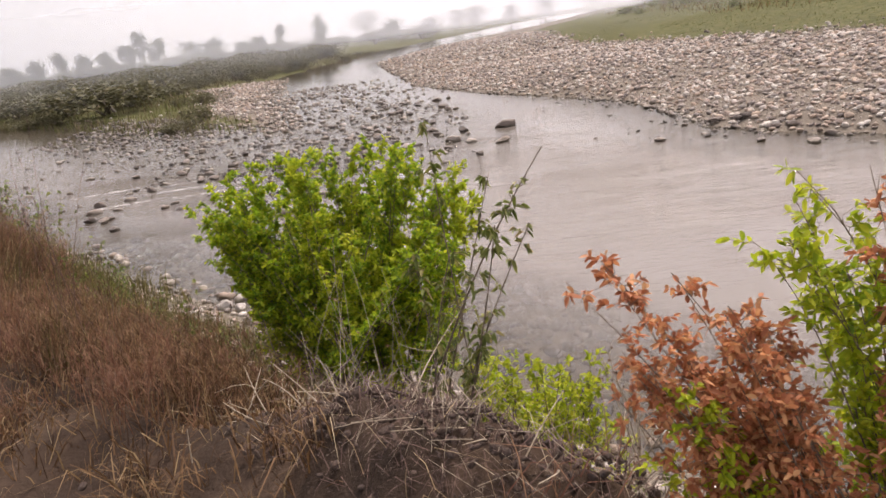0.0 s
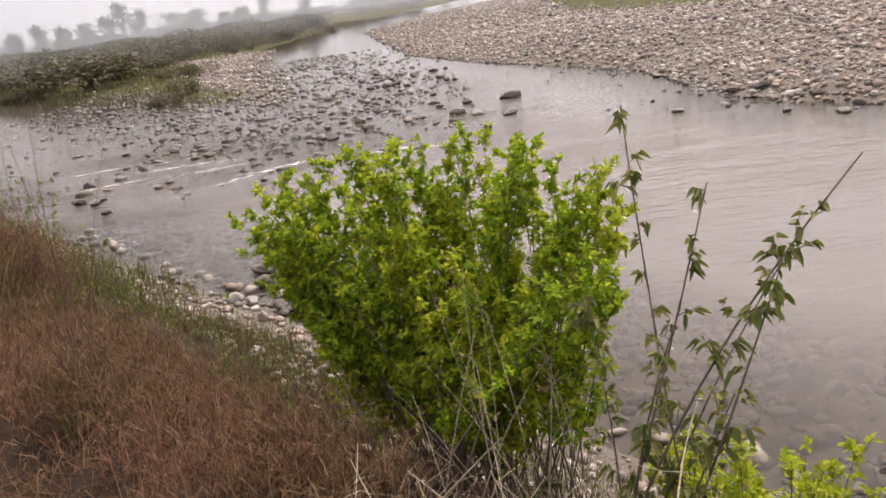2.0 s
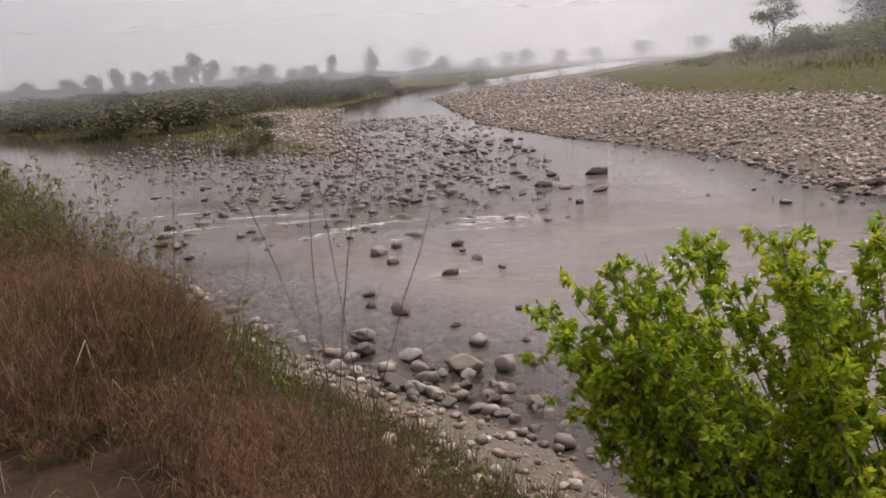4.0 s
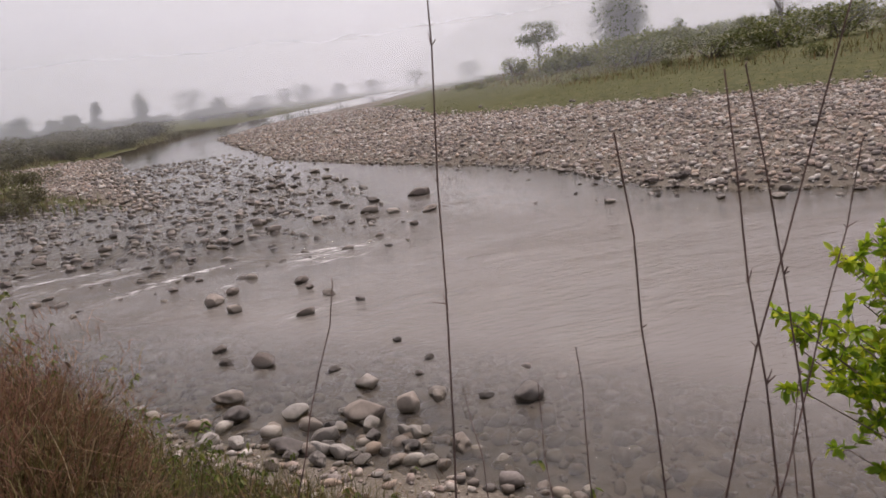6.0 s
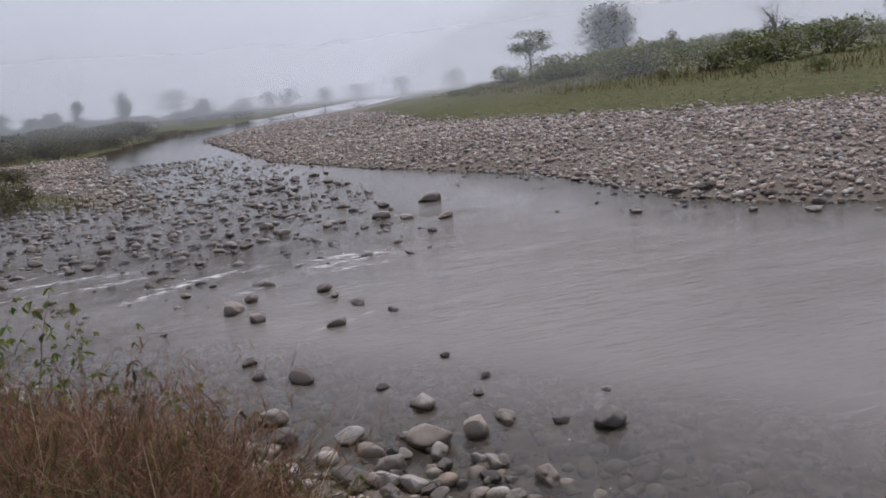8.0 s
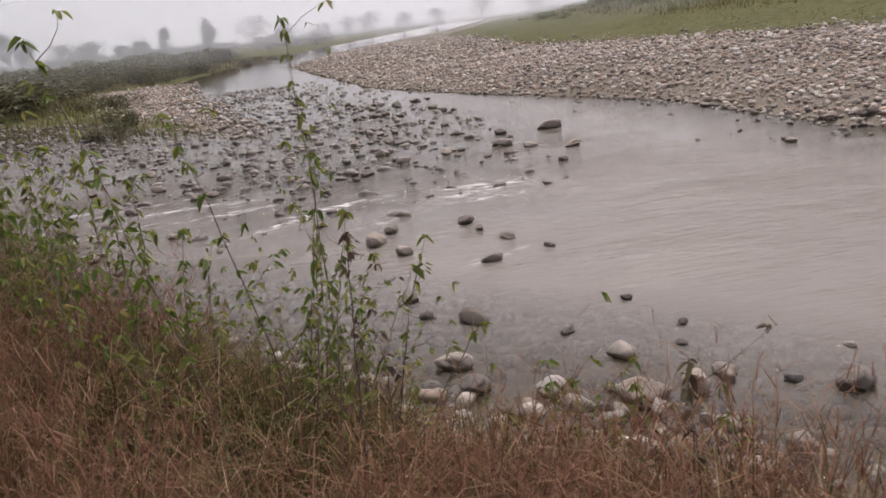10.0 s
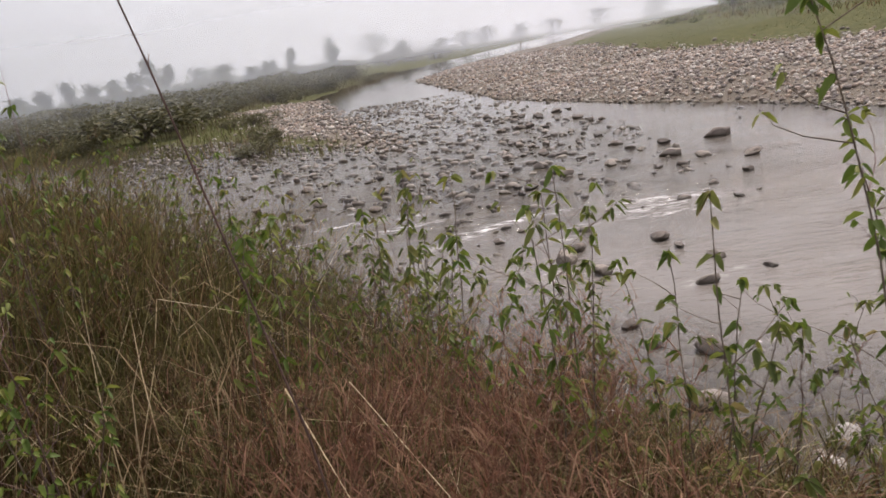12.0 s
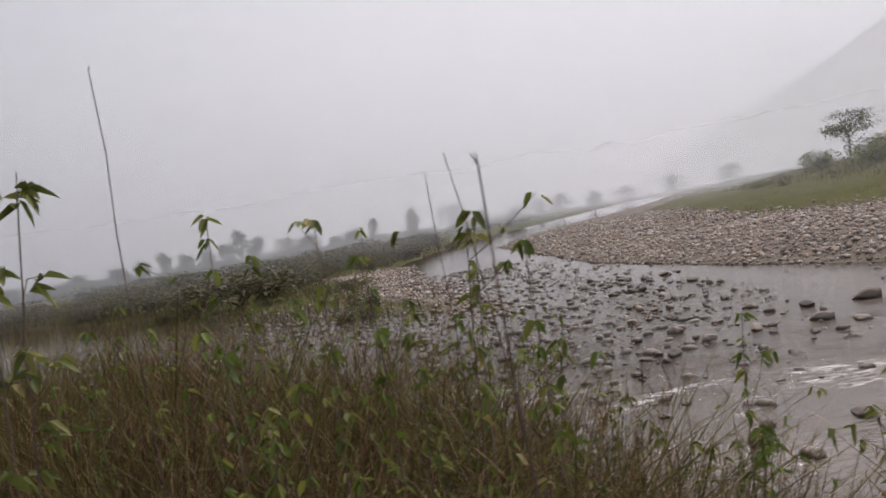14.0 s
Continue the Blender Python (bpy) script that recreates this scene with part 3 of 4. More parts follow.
x, y = x[keep], y[keep]
size = 0.07 + 0.21 * rng.random(len(x)) ** 2.2
shapes = [pebble_shape(2, 3300 + k, 0.35) for k in range(6)]
v, f = joined(shapes, rng.integers(0, 6, len(x)), turned(len(x), rng, 0.2), size, np.stack([x, y, -0.12 * size], 1))
tagged(linked("riffle_stones", v, f, MAT_RIFFLE), "small wet dark stones breaking the riffle", "stones", kind="stuff")
x, y, d = candidates(FAR_LAND, (2, 18, 14, 40), 6000, rng, -3.0, 0.1)
keep = rng.random(len(x)) < 0.5 * np.exp(np.minimum(d, 0) / 0.7) * np.where(y > 21, 1.0, 0.3)
x, y = x[keep], y[keep]
size = 0.06 + 0.15 * rng.random(len(x)) ** 2.5
v, f = joined(shapes, rng.integers(0, 6, len(x)), turned(len(x), rng, 0.2), size, np.stack([x, y, -0.12 * size], 1))
tagged(linked("shallows_stones", v, f, MAT_RIFFLE), "small wet stones in the shallows beside the gravel bar", "stones", kind="stuff")
n_set = 0
while n_set < 70:
    x, y = rng.uniform(4.0, 15), rng.uniform(15, 34)
    d = -float(inside_distance(FAR_LAND, np.array([x]), np.array([y]))[0])
    if d < -0.5 or rng.random() > math.exp(-max(d, 0) / 0.8) * (1.0 if y > 21.5 else 0.35):
        continue
    boulder(x, y, 0.2 + 0.35 * rng.random() ** 2, MAT_DARKROCK, "dark rock in the shallows beside the gravel bar", "rocks beside the gravel bar", 0.34, seed=2000 + n_set, category="rock")
    n_set += 1

MAT_SCRUBGRASS = leaf_material("dark_scrub_grass", [(0, (0.0648, 0.054, 0.0324)), (0.5, (0.122, 0.101, 0.0576)), (1, (0.187, 0.144, 0.0864))], translucent=0.4, rough=0.75)


# ---- plant building ----
class Bag:
    """Gathers stems and leaves of one mesh."""

    def __init__(self):
        self.v, self.f, self.n = [], [], 0

    def add(self, v, f):
        self.v.append(v)
        self.f.append(f + self.n)
        self.n += len(v)

    def tube(self, pts, r0, r1, sides=4):
        pts = np.asarray(pts, float)
        k = len(pts)
        d = np.gradient(pts, axis=0)
        d /= np.linalg.norm(d, axis=1)[:, None] + 1e-9
        a = np.cross(d, np.array([0.31, 0.95, 0.05]))
        a /= np.linalg.norm(a, axis=1)[:, None] + 1e-9
        b = np.cross(d, a)
        r = np.linspace(r0, r1, k)[:, None, None]
        th = np.arange(sides) * 2 * np.pi / sides
        ring = pts[:, None] + r * (np.cos(th)[None, :, None] * a[:, None] + np.sin(th)[None, :, None] * b[:, None])
        i = np.arange(k * sides).reshape(k, sides)
        j = np.roll(i, -1, 1)
        f = np.stack([i[:-1].ravel(), j[:-1].ravel(), j[1:].ravel(), i[1:].ravel()], 1)
        self.add(ring.reshape(-1, 3), f)

    def leaves(self, p, d, length, width, rng, droop=0.15):
        """Folded leaves at the places p, pointing along d."""
        m = len(p)
        if not m:
            return
        d = d / (np.linalg.norm(d, axis=1)[:, None] + 1e-9)
        side = np.cross(d, rng.normal(size=(m, 3)) * 0.6 + np.array([0, 0, 1.0]))
        side /= np.linalg.norm(side, axis=1)[:, None] + 1e-9
        up = np.cross(side, d)
        L, W = np.broadcast_to(length, (m,))[:, None], np.broadcast_to(width, (m,))[:, None]
        g = np.array([0, 0, -1.0]) * droop
        q = [p, p + d * L * 0.3 + side * W * 0.42 + up * W * 0.15, p + d * L * 0.7 + side * W * 0.38 + up * W * 0.12 + g * L * 0.5,
             p + d * L + g * L, p + d * L * 0.7 - side * W * 0.38 + up * W * 0.12 + g * L * 0.5, p + d * L * 0.3 - side * W * 0.42 + up * W * 0.15]
        v = np.stack(q, 1).reshape(-1, 3)
        i = (np.arange(m) * 6)[:, None]
        self.add(v, np.concatenate([i + np.array([[0, 1, 2, 3]]), i + np.array([[0, 3, 4, 5]])]))

    def blades(self, p, lean, height, width, rng):
        """Grass blades that stand at p and bow towards lean."""
        m = len(p)
        a = rng.uniform(0, 2 * np.pi, m)
        side = np.stack([np.cos(a), np.sin(a), np.zeros(m)], 1) * np.broadcast_to(width, (m,))[:, None] / 2
        H = np.broadcast_to(height, (m,))[:, None]
        mid = p + lean * H * 0.35 + np.array([0, 0, 1.0]) * H * 0.6
        tip = p + lean * H + np.array([0, 0, 1.0]) * H * (1 - 0.35 * np.linalg.norm(lean[:, :2], axis=1)[:, None])
        v = np.stack([p - side, p + side, mid + side * 0.75, mid - side * 0.75, tip + side * 0.12, tip - side * 0.12], 1).reshape(-1, 3)
        i = (np.arange(m) * 6)[:, None]
        self.add(v, np.concatenate([i + np.array([[0, 1, 2, 3]]), i + np.array([[3, 2, 4, 5]])]))

    def mesh(self, name, mat, parent=None, label=""):
        return linked(name, np.concatenate(self.v), np.concatenate(self.f), mat, parent, label=label)


def thing(name, x, y, z, label, category, group=""):
    e = new(name)
    e.location = (x, y, z)
    return tagged(e, label, category, group)


def arc(p, q, bow, rng, k=8):
    """A stem from p to q that starts steeply and bends over."""
    p, q = np.asarray(p, float), np.asarray(q, float)
    c = p * 0.55 + q * 0.45
    c[2] = p[2] + (q[2] - p[2]) * bow
    c[:2] += rng.normal(0, 0.04, 2)
    t = np.linspace(0, 1, k)[:, None]
    return (1 - t) ** 2 * p + 2 * t * (1 - t) * c + t * t * q


def leafy(name, base, radius, tips, stems, leaf, mats, label, category="shrub", seed=1, jitter=0.12, twigs=9, twig=0.2, per=9, start=0.3, r=0.007,
          droop=0.15, bow=0.62, sub=True, group="", up=0.7, second=None, share=0.0):
    """A shrub: stems from a base to its tips, side twigs, and leaves along them. Everything is laid out from the base."""
    rng = np.random.default_rng(seed)
    bx, by = base
    bz = ground_at(bx, by) - 0.03
    root = thing(name, bx, by, bz, label, category, group)
    wood, lv, lv2 = Bag(), Bag(), Bag()
    o = np.array([bx, by, bz])
    for tip in tips:
        for _ in range(stems):
            p = np.array([rng.normal(0, radius), rng.normal(0, radius), 0.0])
            p[2] = ground_at(bx + p[0], by + p[1]) - 0.03 - bz
            q = np.asarray(tip, float) - o + rng.normal(0, jitter, 3) * np.array([1, 1, 0.8])
            if q[2] < 0.1:
                q[2] = 0.1
            path = arc(p, q, bow, rng, 9)
            wood.tube(path, r * rng.uniform(0.7, 1.1), r * 0.3, 4)
            bag = lv2 if rng.random() < share else lv
            P, D = [], []
            for _ in range(twigs):
                u = rng.uniform(start, 1.0)
                i = u * 8
                a = path[int(min(i, 7))] + (path[int(min(i, 7)) + 1] - path[int(min(i, 7))]) * (i - int(min(i, 7)))
                d = rng.normal(size=3)
                d[2] = abs(d[2]) * 0.6 + up
                d /= np.linalg.norm(d)
                ln_ = twig * rng.uniform(0.5, 1.1) * (1.15 - 0.5 * u)
                e = a + d * ln_
                if sub:
                    wood.tube(np.stack([a, a * 0.5 + e * 0.5 + rng.normal(0, 0.01, 3), e]), r * 0.32, r * 0.14, 3)
                w = np.sort(rng.uniform(0.15, 1.0, per))
                P.append(a + (e - a) * w[:, None])
                dd = rng.normal(size=(per, 3)) * 0.8 + d * 0.7
                D.append(dd)
            P, D = np.concatenate(P), np.concatenate(D)
            m = len(P)
            bag.leaves(P, D, leaf * rng.uniform(0.6, 1.25, m), leaf * 0.48 * rng.uniform(0.8, 1.2, m), rng, droop)
    wood.mesh("branching", mats[0], root)
    if lv.n:
        lv.mesh("foliage", mats[1], root)
    if lv2.n:
        lv2.mesh("foliage", second, root)
    return root


def grass(name, count, srange, nrange, height, mat, label, seed, width=0.006, lean=0.35, wind=(0.1, 0.05), patch=0.0, rule=None, clump=0.0):
    rng = np.random.default_rng(seed)
    s, n = rng.uniform(*srange, count), rng.uniform(*nrange, count)
    if clump:
        c = rng.integers(0, max(2, count // 45), count)
        cs, cn = rng.uniform(*srange, count), rng.uniform(*nrange, count)
        s, n = cs[c] + rng.normal(0, clump, count), cn[c] + rng.normal(0, clump, count)
    x, y = bank(s, n)
    ok = np.ones(count, bool)
    if patch:
        ok &= fbm(x, y, 0.9, seed) > -patch
    h = height[0] + (height[1] - height[0]) * rng.random(count) ** 1.3
    if rule is not None:
        f = rule(s, n)
        ok &= f > 0.02
        h = h * np.clip(f, 0, 2)
    x, y, h = x[ok], y[ok], h[ok]
    m = len(x)
    z = terrain(x, y) - 0.02
    le = np.stack([rng.normal(wind[0], lean, m), rng.normal(wind[1], lean, m), np.zeros(m)], 1)
    bag = Bag()
    bag.blades(np.stack([x, y, z], 1), le, h, width * rng.uniform(0.6, 1.3, m), rng)
    return tagged(bag.mesh(name, mat), label, "grass", kind="stuff")


def plume_grass(name, count, srange, nrange, height, label, seed, mats, rule=None):
    """Feathery seed heads: thin culms with a haze of short side hairs."""
    rng = np.random.default_rng(seed)
    s, n = rng.uniform(*srange, count), rng.uniform(*nrange, count)
    x, y = bank(s, n)
    h = rng.uniform(*height, count)
    if rule is not None:
        f = rule(s, n)
        x, y, h = x[f > 0.02], y[f > 0.02], (h * f)[f > 0.02]
    count = len(x)
    z = terrain(x, y) - 0.02
    bag = Bag()
    le = np.stack([rng.normal(0.1, 0.25, count), rng.normal(0.05, 0.25, count), np.zeros(count)], 1)
    root = np.stack([x, y, z], 1)
    bag.blades(root, le, h, 0.004, rng)
    tips = 16
    u = rng.uniform(0.45, 1.0, (count, tips))
    p = root[:, None] + le[:, None] * (h[:, None] * u ** 2)[..., None] + np.array([0, 0, 1.0]) * (h[:, None] * u * 0.95)[..., None]
    p = p.reshape(-1, 3)
    m = len(p)
    le2 = np.stack([rng.normal(0, 0.9, m), rng.normal(0, 0.9, m), np.zeros(m)], 1)
    bag.blades(p, le2, rng.uniform(0.04, 0.10, m), 0.0028, rng)
    return tagged(bag.mesh(name, mats), label, "grass", kind="stuff")


def dry_stalk(base_xy, tip, r, label, seed, nubs=10, bend=0.03, z0=None):
    rng = np.random.default_rng(seed)
    bx, by = base_xy
    bz = ground_at(bx, by) - 0.04 if z0 is None else z0
    root = thing("dry_stalk", bx, by, bz, label, "stalk", "dry stalks on the bank")
    q = np.asarray(tip, float) - np.array([bx, by, bz])
    t = np.linspace(0, 1, 12)[:, None]
    bow = np.array([rng.normal(0, bend), rng.normal(0, bend), 0])
    path = t * q + np.sin(np.pi * t) * bow + rng.normal(0, 0.004, (12, 3)) * t
    w = Bag()
    w.tube(path, r * 0.8, r * 0.35, 6)
    w.mesh("stem", MAT_STALK, root)
    tw = Bag()
    for _ in range(nubs):
        i = rng.integers(2, 12)
        d = rng.normal(size=3)
        d[2] = abs(d[2]) + 0.5
        d *= rng.uniform(0.006, 0.02) / np.linalg.norm(d)
        tw.tube(np.stack([path[i], path[i] + d * 0.6, path[i] + d]), r * 0.4, r * 0.2, 3)
    if nubs:
        tagged(tw.mesh("bristle", MAT_STALK, root), kind="stuff")
    return root


# ---- far scrub, trees and hills ----
def bush_mesh(name, seed, mat, leaves=1300, leaf=0.10):
    """A wide, uneven clump about one metre in radius."""
    rng = np.random.default_rng(seed)
    lobes = rng.normal(0, 0.42, (9, 3))
    lobes[:, 2] = rng.uniform(0.25, 0.85, 9)
    rad = rng.uniform(0.22, 0.5, 9)
    k = rng.integers(0, 9, leaves)
    d = rng.normal(size=(leaves, 3))
    d /= np.linalg.norm(d, axis=1)[:, None]
    p = lobes[k] + d * rad[k][:, None] * rng.uniform(0.55, 1.08, leaves)[:, None]
    p[:, 2] = np.abs(p[:, 2])
    b = Bag()
    b.leaves(p, d + rng.normal(0, 0.5, (leaves, 3)) + np.array([0, 0, 0.3]), leaf * rng.uniform(0.6, 1.3, leaves), leaf * 0.7 * rng.uniform(0.6, 1.2, leaves), rng)
    return b


def bush_thing(seed, mat, label, group):
    root = thing("bush", 0, 0, 0, label, "bush", group)
    bush_mesh("foliage", seed, mat).mesh("foliage", mat, root)
    w = Bag()
    rng = np.random.default_rng(seed + 1)
    for _ in range(7):
        w.tube(arc((rng.normal(0, .1), rng.normal(0, .1), -0.05), (rng.normal(0, .45), rng.normal(0, .45), rng.uniform(0.5, .95)), 0.6, rng, 5), 0.03, 0.008, 4)
    w.mesh("branching", MAT_BARK, root)
    return root


rng = np.random.default_rng(301)
LEFT_BUSHES = [bush_thing(400 + k, MAT_FARBUSH, "low dark scrub bush on the grassy river bank", "scrub on the near-level bank") for k in range(4)]
RIGHT_BUSHES = [bush_thing(500 + k, MAT_GREENSCRUB, "dusty green scrub bush behind the meadow", "scrub behind the meadow") for k in range(4)]


def plant_bushes(stock, spots):
    used = set()
    for i, (x, y, w, h) in enumerate(spots):
        k = i % len(stock)
        m = pose(x, y, ground_at(x, y) - 0.05, 0, 0, float(rng.uniform(0, 360))) @ Matrix.Diagonal((w, w, h, 1))
        if k not in used:
            stock[k].matrix_basis = m
            used.add(k)
        else:
            c = copy_thing(stock[k], m)
            c.matrix_basis = m


spots = []
while len(spots) < 120:
    x, y = rng.uniform(-75, 10), rng.uniform(44, 170)
    d = float(inside_distance(LEFT_GRASS, np.array([x]), np.array([y]))[0])
    if d < 1.0:
        continue
    near = math.exp(-((d - 9) / 9) ** 2)
    if rng.random() > 0.25 + 0.75 * near:
        continue
    h = rng.uniform(0.5, 0.95) if d < 6 else rng.uniform(0.9, 2.6)
    spots.append((x, y, h * rng.uniform(1.3, 2.4), h))
for i in range(70):
    x = rng.uniform(-190, 60)
    y = rng.uniform(205, 300)
    if float(inside_distance(LEFT_GRASS, np.array([x]), np.array([y]))[0]) > 4:
        h = rng.uniform(1.6, 3.6)
        spots.append((x, y, h * rng.uniform(2.0, 3.4), h))
plant_bushes(LEFT_BUSHES, spots)
spots = []
while len(spots) < 120:
    x, y = rng.uniform(14, 100), rng.uniform(24, 130)
    d = float(inside_distance(GRASS_LINE, np.array([x]), np.array([y]))[0])
    if d < 10 or d > 62 or rng.random() > min(1.0, (d - 8) / 16):
        continue
    h = rng.uniform(0.4, 0.9) if d < 20 else rng.uniform(0.9, 2.6)
    spots.append((x, y, h * rng.uniform(0.9, 1.9), h))
plant_bushes(RIGHT_BUSHES, spots)


def tree(name, x, y, height, crown, label, seed, kind="round", leaves=1500, leaf=0.4, trunk=0.16, group=""):
    """kind: round, flat (umbrella), poplar or bare."""
    rng = np.random.default_rng(seed)
    z = ground_at(x, y) - 0.1
    root = thing(name, x, y, z, label, "tree", group)
    wood, lv = Bag(), Bag()
    top = height * (0.62 if kind == "flat" else 0.9 if kind == "poplar" else 0.5)
    lean = rng.normal(0, 0.03, 2) * height
    t = np.linspace(0, 1, 7)[:, None]
    stem = t * np.array([lean[0], lean[1], top]) + rng.normal(0, 0.02 * height * 0.3, (7, 3)) * t
    wood.tube(stem, trunk, trunk * 0.45, 7)
    limbs = 13 if kind in ("flat", "bare") else 16
    P, D = [], []
    for i in range(limbs):
        if kind == "flat":
            a = stem[int(rng.integers(3, 7))]
            ang = rng.uniform(0, 6.28)
            rr = crown * rng.uniform(0.45, 1.0)
            q = np.array([lean[0] + rr * math.cos(ang), lean[1] + rr * math.sin(ang), height * (rng.choice([0.70, 0.84, 0.95]) + rng.uniform(-0.04, 0.04)) - 0.10 * rr])
        elif kind == "poplar":
            a = stem[int(rng.integers(1, 7))]
            ang = rng.uniform(0, 6.28)
            q = a + np.array([crown * rng.uniform(0.4, 1) * math.cos(ang), crown * rng.uniform(0.4, 1) * math.sin(ang), height * rng.uniform(0.10, 0.22)])
            q[2] = min(q[2], height)
        else:
            a = stem[int(rng.integers(3, 7))]
            ang, up = rng.uniform(0, 6.28), rng.uniform(0.35, 1.0)
            rr = crown * rng.uniform(0.3, 1.0) * math.sqrt(max(0.1, 1.35 - up))
            q = np.array([rr * math.cos(ang), rr * math.sin(ang), height * up])
        path = arc(a, q, 0.7, rng, 6)
        wood.tube(path, trunk * 0.4, trunk * 0.08, 5)
        for _ in range(5 if kind == "bare" else 3):
            j = int(rng.integers(2, 6))
            e = path[j] + rng.normal(size=3) * crown * 0.22 + np.array([0, 0, crown * 0.12])
            wood.tube(arc(path[j], e, 0.6, rng, 4), trunk * 0.12, trunk * 0.03, 3)
            if kind == "bare":
                for _ in range(3):
                    wood.tube(arc(e, e + rng.normal(size=3) * crown * 0.12 + np.array([0, 0, crown * 0.08]), 0.6, rng, 3), trunk * 0.05, trunk * 0.02, 3)
            m = max(1, leaves // (limbs * 3))
            cl = np.array([0.28, 0.28, 0.10 if kind == "flat" else 0.32]) * (crown if kind != "poplar" else crown * 1.3)
            P.append(q * 0.6 + e * 0.4 + rng.normal(size=(m, 3)) * cl)
            D.append(rng.normal(size=(m, 3)) + np.array([0, 0, 0.3]))
    wood.mesh("trunk", MAT_BARK, root)
    if kind != "bare":
        P, D = np.concatenate(P), np.concatenate(D)
        if kind != "flat":
            mid, half = (0.58, 0.44) if kind == "poplar" else (0.62, 0.40)
            out = np.linalg.norm((P - np.array([lean[0], lean[1], height * mid])) / np.array([crown, crown, height * half]), axis=1)[:, None]
            P = np.where(out > 1, np.array([lean[0], lean[1], height * mid]) + (P - np.array([lean[0], lean[1], height * mid])) / out * rng.uniform(0.45, 1.3, (len(P), 1)), P)
        P[:, 2] = np.clip(P[:, 2], height * 0.12, height * 1.05)
        lv.leaves(P, D, leaf * rng.uniform(0.6, 1.2, len(P)), leaf * 0.6, rng)
        lv.mesh("crown", MAT_TREELEAF, root)
    return root


tree("umbrella_tree", 37, 102.6, 6.6, 2.5, "small flat-topped tree with layered dark crown", 601, "flat", 1900, 0.26, 0.13)
tree("bare_tree", 51, 72, 5.2, 2.6, "bare spreading tree without leaves", 602, "bare", 0, 0.2, 0.16)
tree("tree", 47, 84, 3.6, 1.3, "thin young tree with sparse crown", 603, "round", 260, 0.26, 0.08)
tree("tree", 79, 160, 12.5, 7.6, "large broad tree veiled in smoke", 604, "round", 3200, 0.7, 0.3)
tree("tree", 60, 66, 4.4, 1.6, "slender tree with a thin crown above the scrub", 605, "round", 500, 0.28, 0.1)
tree("tree", 74, 66, 6.0, 2.4, "leafy tree above the scrub", 606, "round", 900, 0.32, 0.13)
tree("bare_tree", 31, 97, 3.4, 1.2, "small bare tree beside the umbrella tree", 607, "bare", 0, 0.2, 0.07)
tree("poplar", -31.5, 245, 11.0, 2.2, "tall narrow poplar standing in the smoke", 608, "poplar", 1500, 0.55, 0.2, "far trees in smoke")
tree("poplar", -44.7, 250, 8.6, 1.9, "narrow poplar standing in the smoke", 609, "poplar", 1100, 0.55, 0.18, "far trees in smoke")
for i, (x, y, h, c) in enumerate([(-52, 250, 6, 2.8), (-58, 255, 5, 3.5), (-66, 250, 4.5, 3), (-82, 245, 9, 2.6), (-87, 246, 12, 2.6), (-92, 246, 8, 2.8), (-98, 244, 8, 3), (-104, 242, 7, 2.6),
                                  (-110, 240, 8, 2.4), (-118, 240, 7, 2.6), (-76, 262, 7, 6), (-70, 265, 7, 5), (-128, 245, 6, 4), (-10, 300, 7, 5), (-22, 320, 11, 8), (4, 310, 6, 6),
                                  (24, 330, 9, 6), (38, 335, 8, 5), (16, 360, 8, 7), (60, 380, 9, 8), (85, 390, 10, 8), (110, 380, 9, 7), (-145, 250, 6, 4), (-162, 240, 5, 4)]):
    tree("tree", x, y, h, c, "distant tree dim in the smoke", 620 + i, "poplar" if c < 2.9 else "round", 700, 0.8, 0.2, "far trees in smoke")

def far_grass(name, poly, box, count, height, width, mat, label, seed, lo, hi):
    rng = np.random.default_rng(seed)
    x, y, d = candidates(poly, box, count, rng, lo, hi)
    keep = fbm(x, y, 0.12, seed) > -0.12
    x, y = x[keep], y[keep]
    m = len(x)
    bag = Bag()
    le = np.stack([rng.normal(0, .35, m), rng.normal(0, .35, m), np.zeros(m)], 1)
    bag.blades(np.stack([x, y, terrain(x, y) - 0.05], 1), le, rng.uniform(*height, m), width * rng.uniform(.6, 1.4, m), rng)
    return tagged(bag.mesh(name, mat), label, "grass", kind="stuff")


far_grass("meadow_grass", GRASS_LINE, (9, 75, 14, 110), 32000, (0.06, 0.16), 0.05, MAT_TURF, "short grazed green grass behind the gravel bar", 641, 0.3, 26)
far_grass("rank_grass", GRASS_LINE, (20, 120, 24, 150), 30000, (0.25, 0.9), 0.045, MAT_OLIVE, "rank olive grass among the scrub", 642, 13, 70)
far_grass("rank_grass", GRASS_LINE, (20, 120, 24, 150), 16000, (0.25, 0.8), 0.045, MAT_DRY, "rank brown grass among the scrub", 643, 12, 70)
far_grass("rank_grass", LEFT_GRASS, (-80, 10, 40, 170), 30000, (0.2, 1.1), 0.05, MAT_SCRUBGRASS, "rank dark grass on the low bank", 644, 0.4, 60)
far_grass("rank_grass", LEFT_GRASS, (-45, 0, 38, 80), 9000, (0.2, 0.6), 0.05, MAT_TURF, "green grass on the edge of the low bank", 645, 0.0, 6)

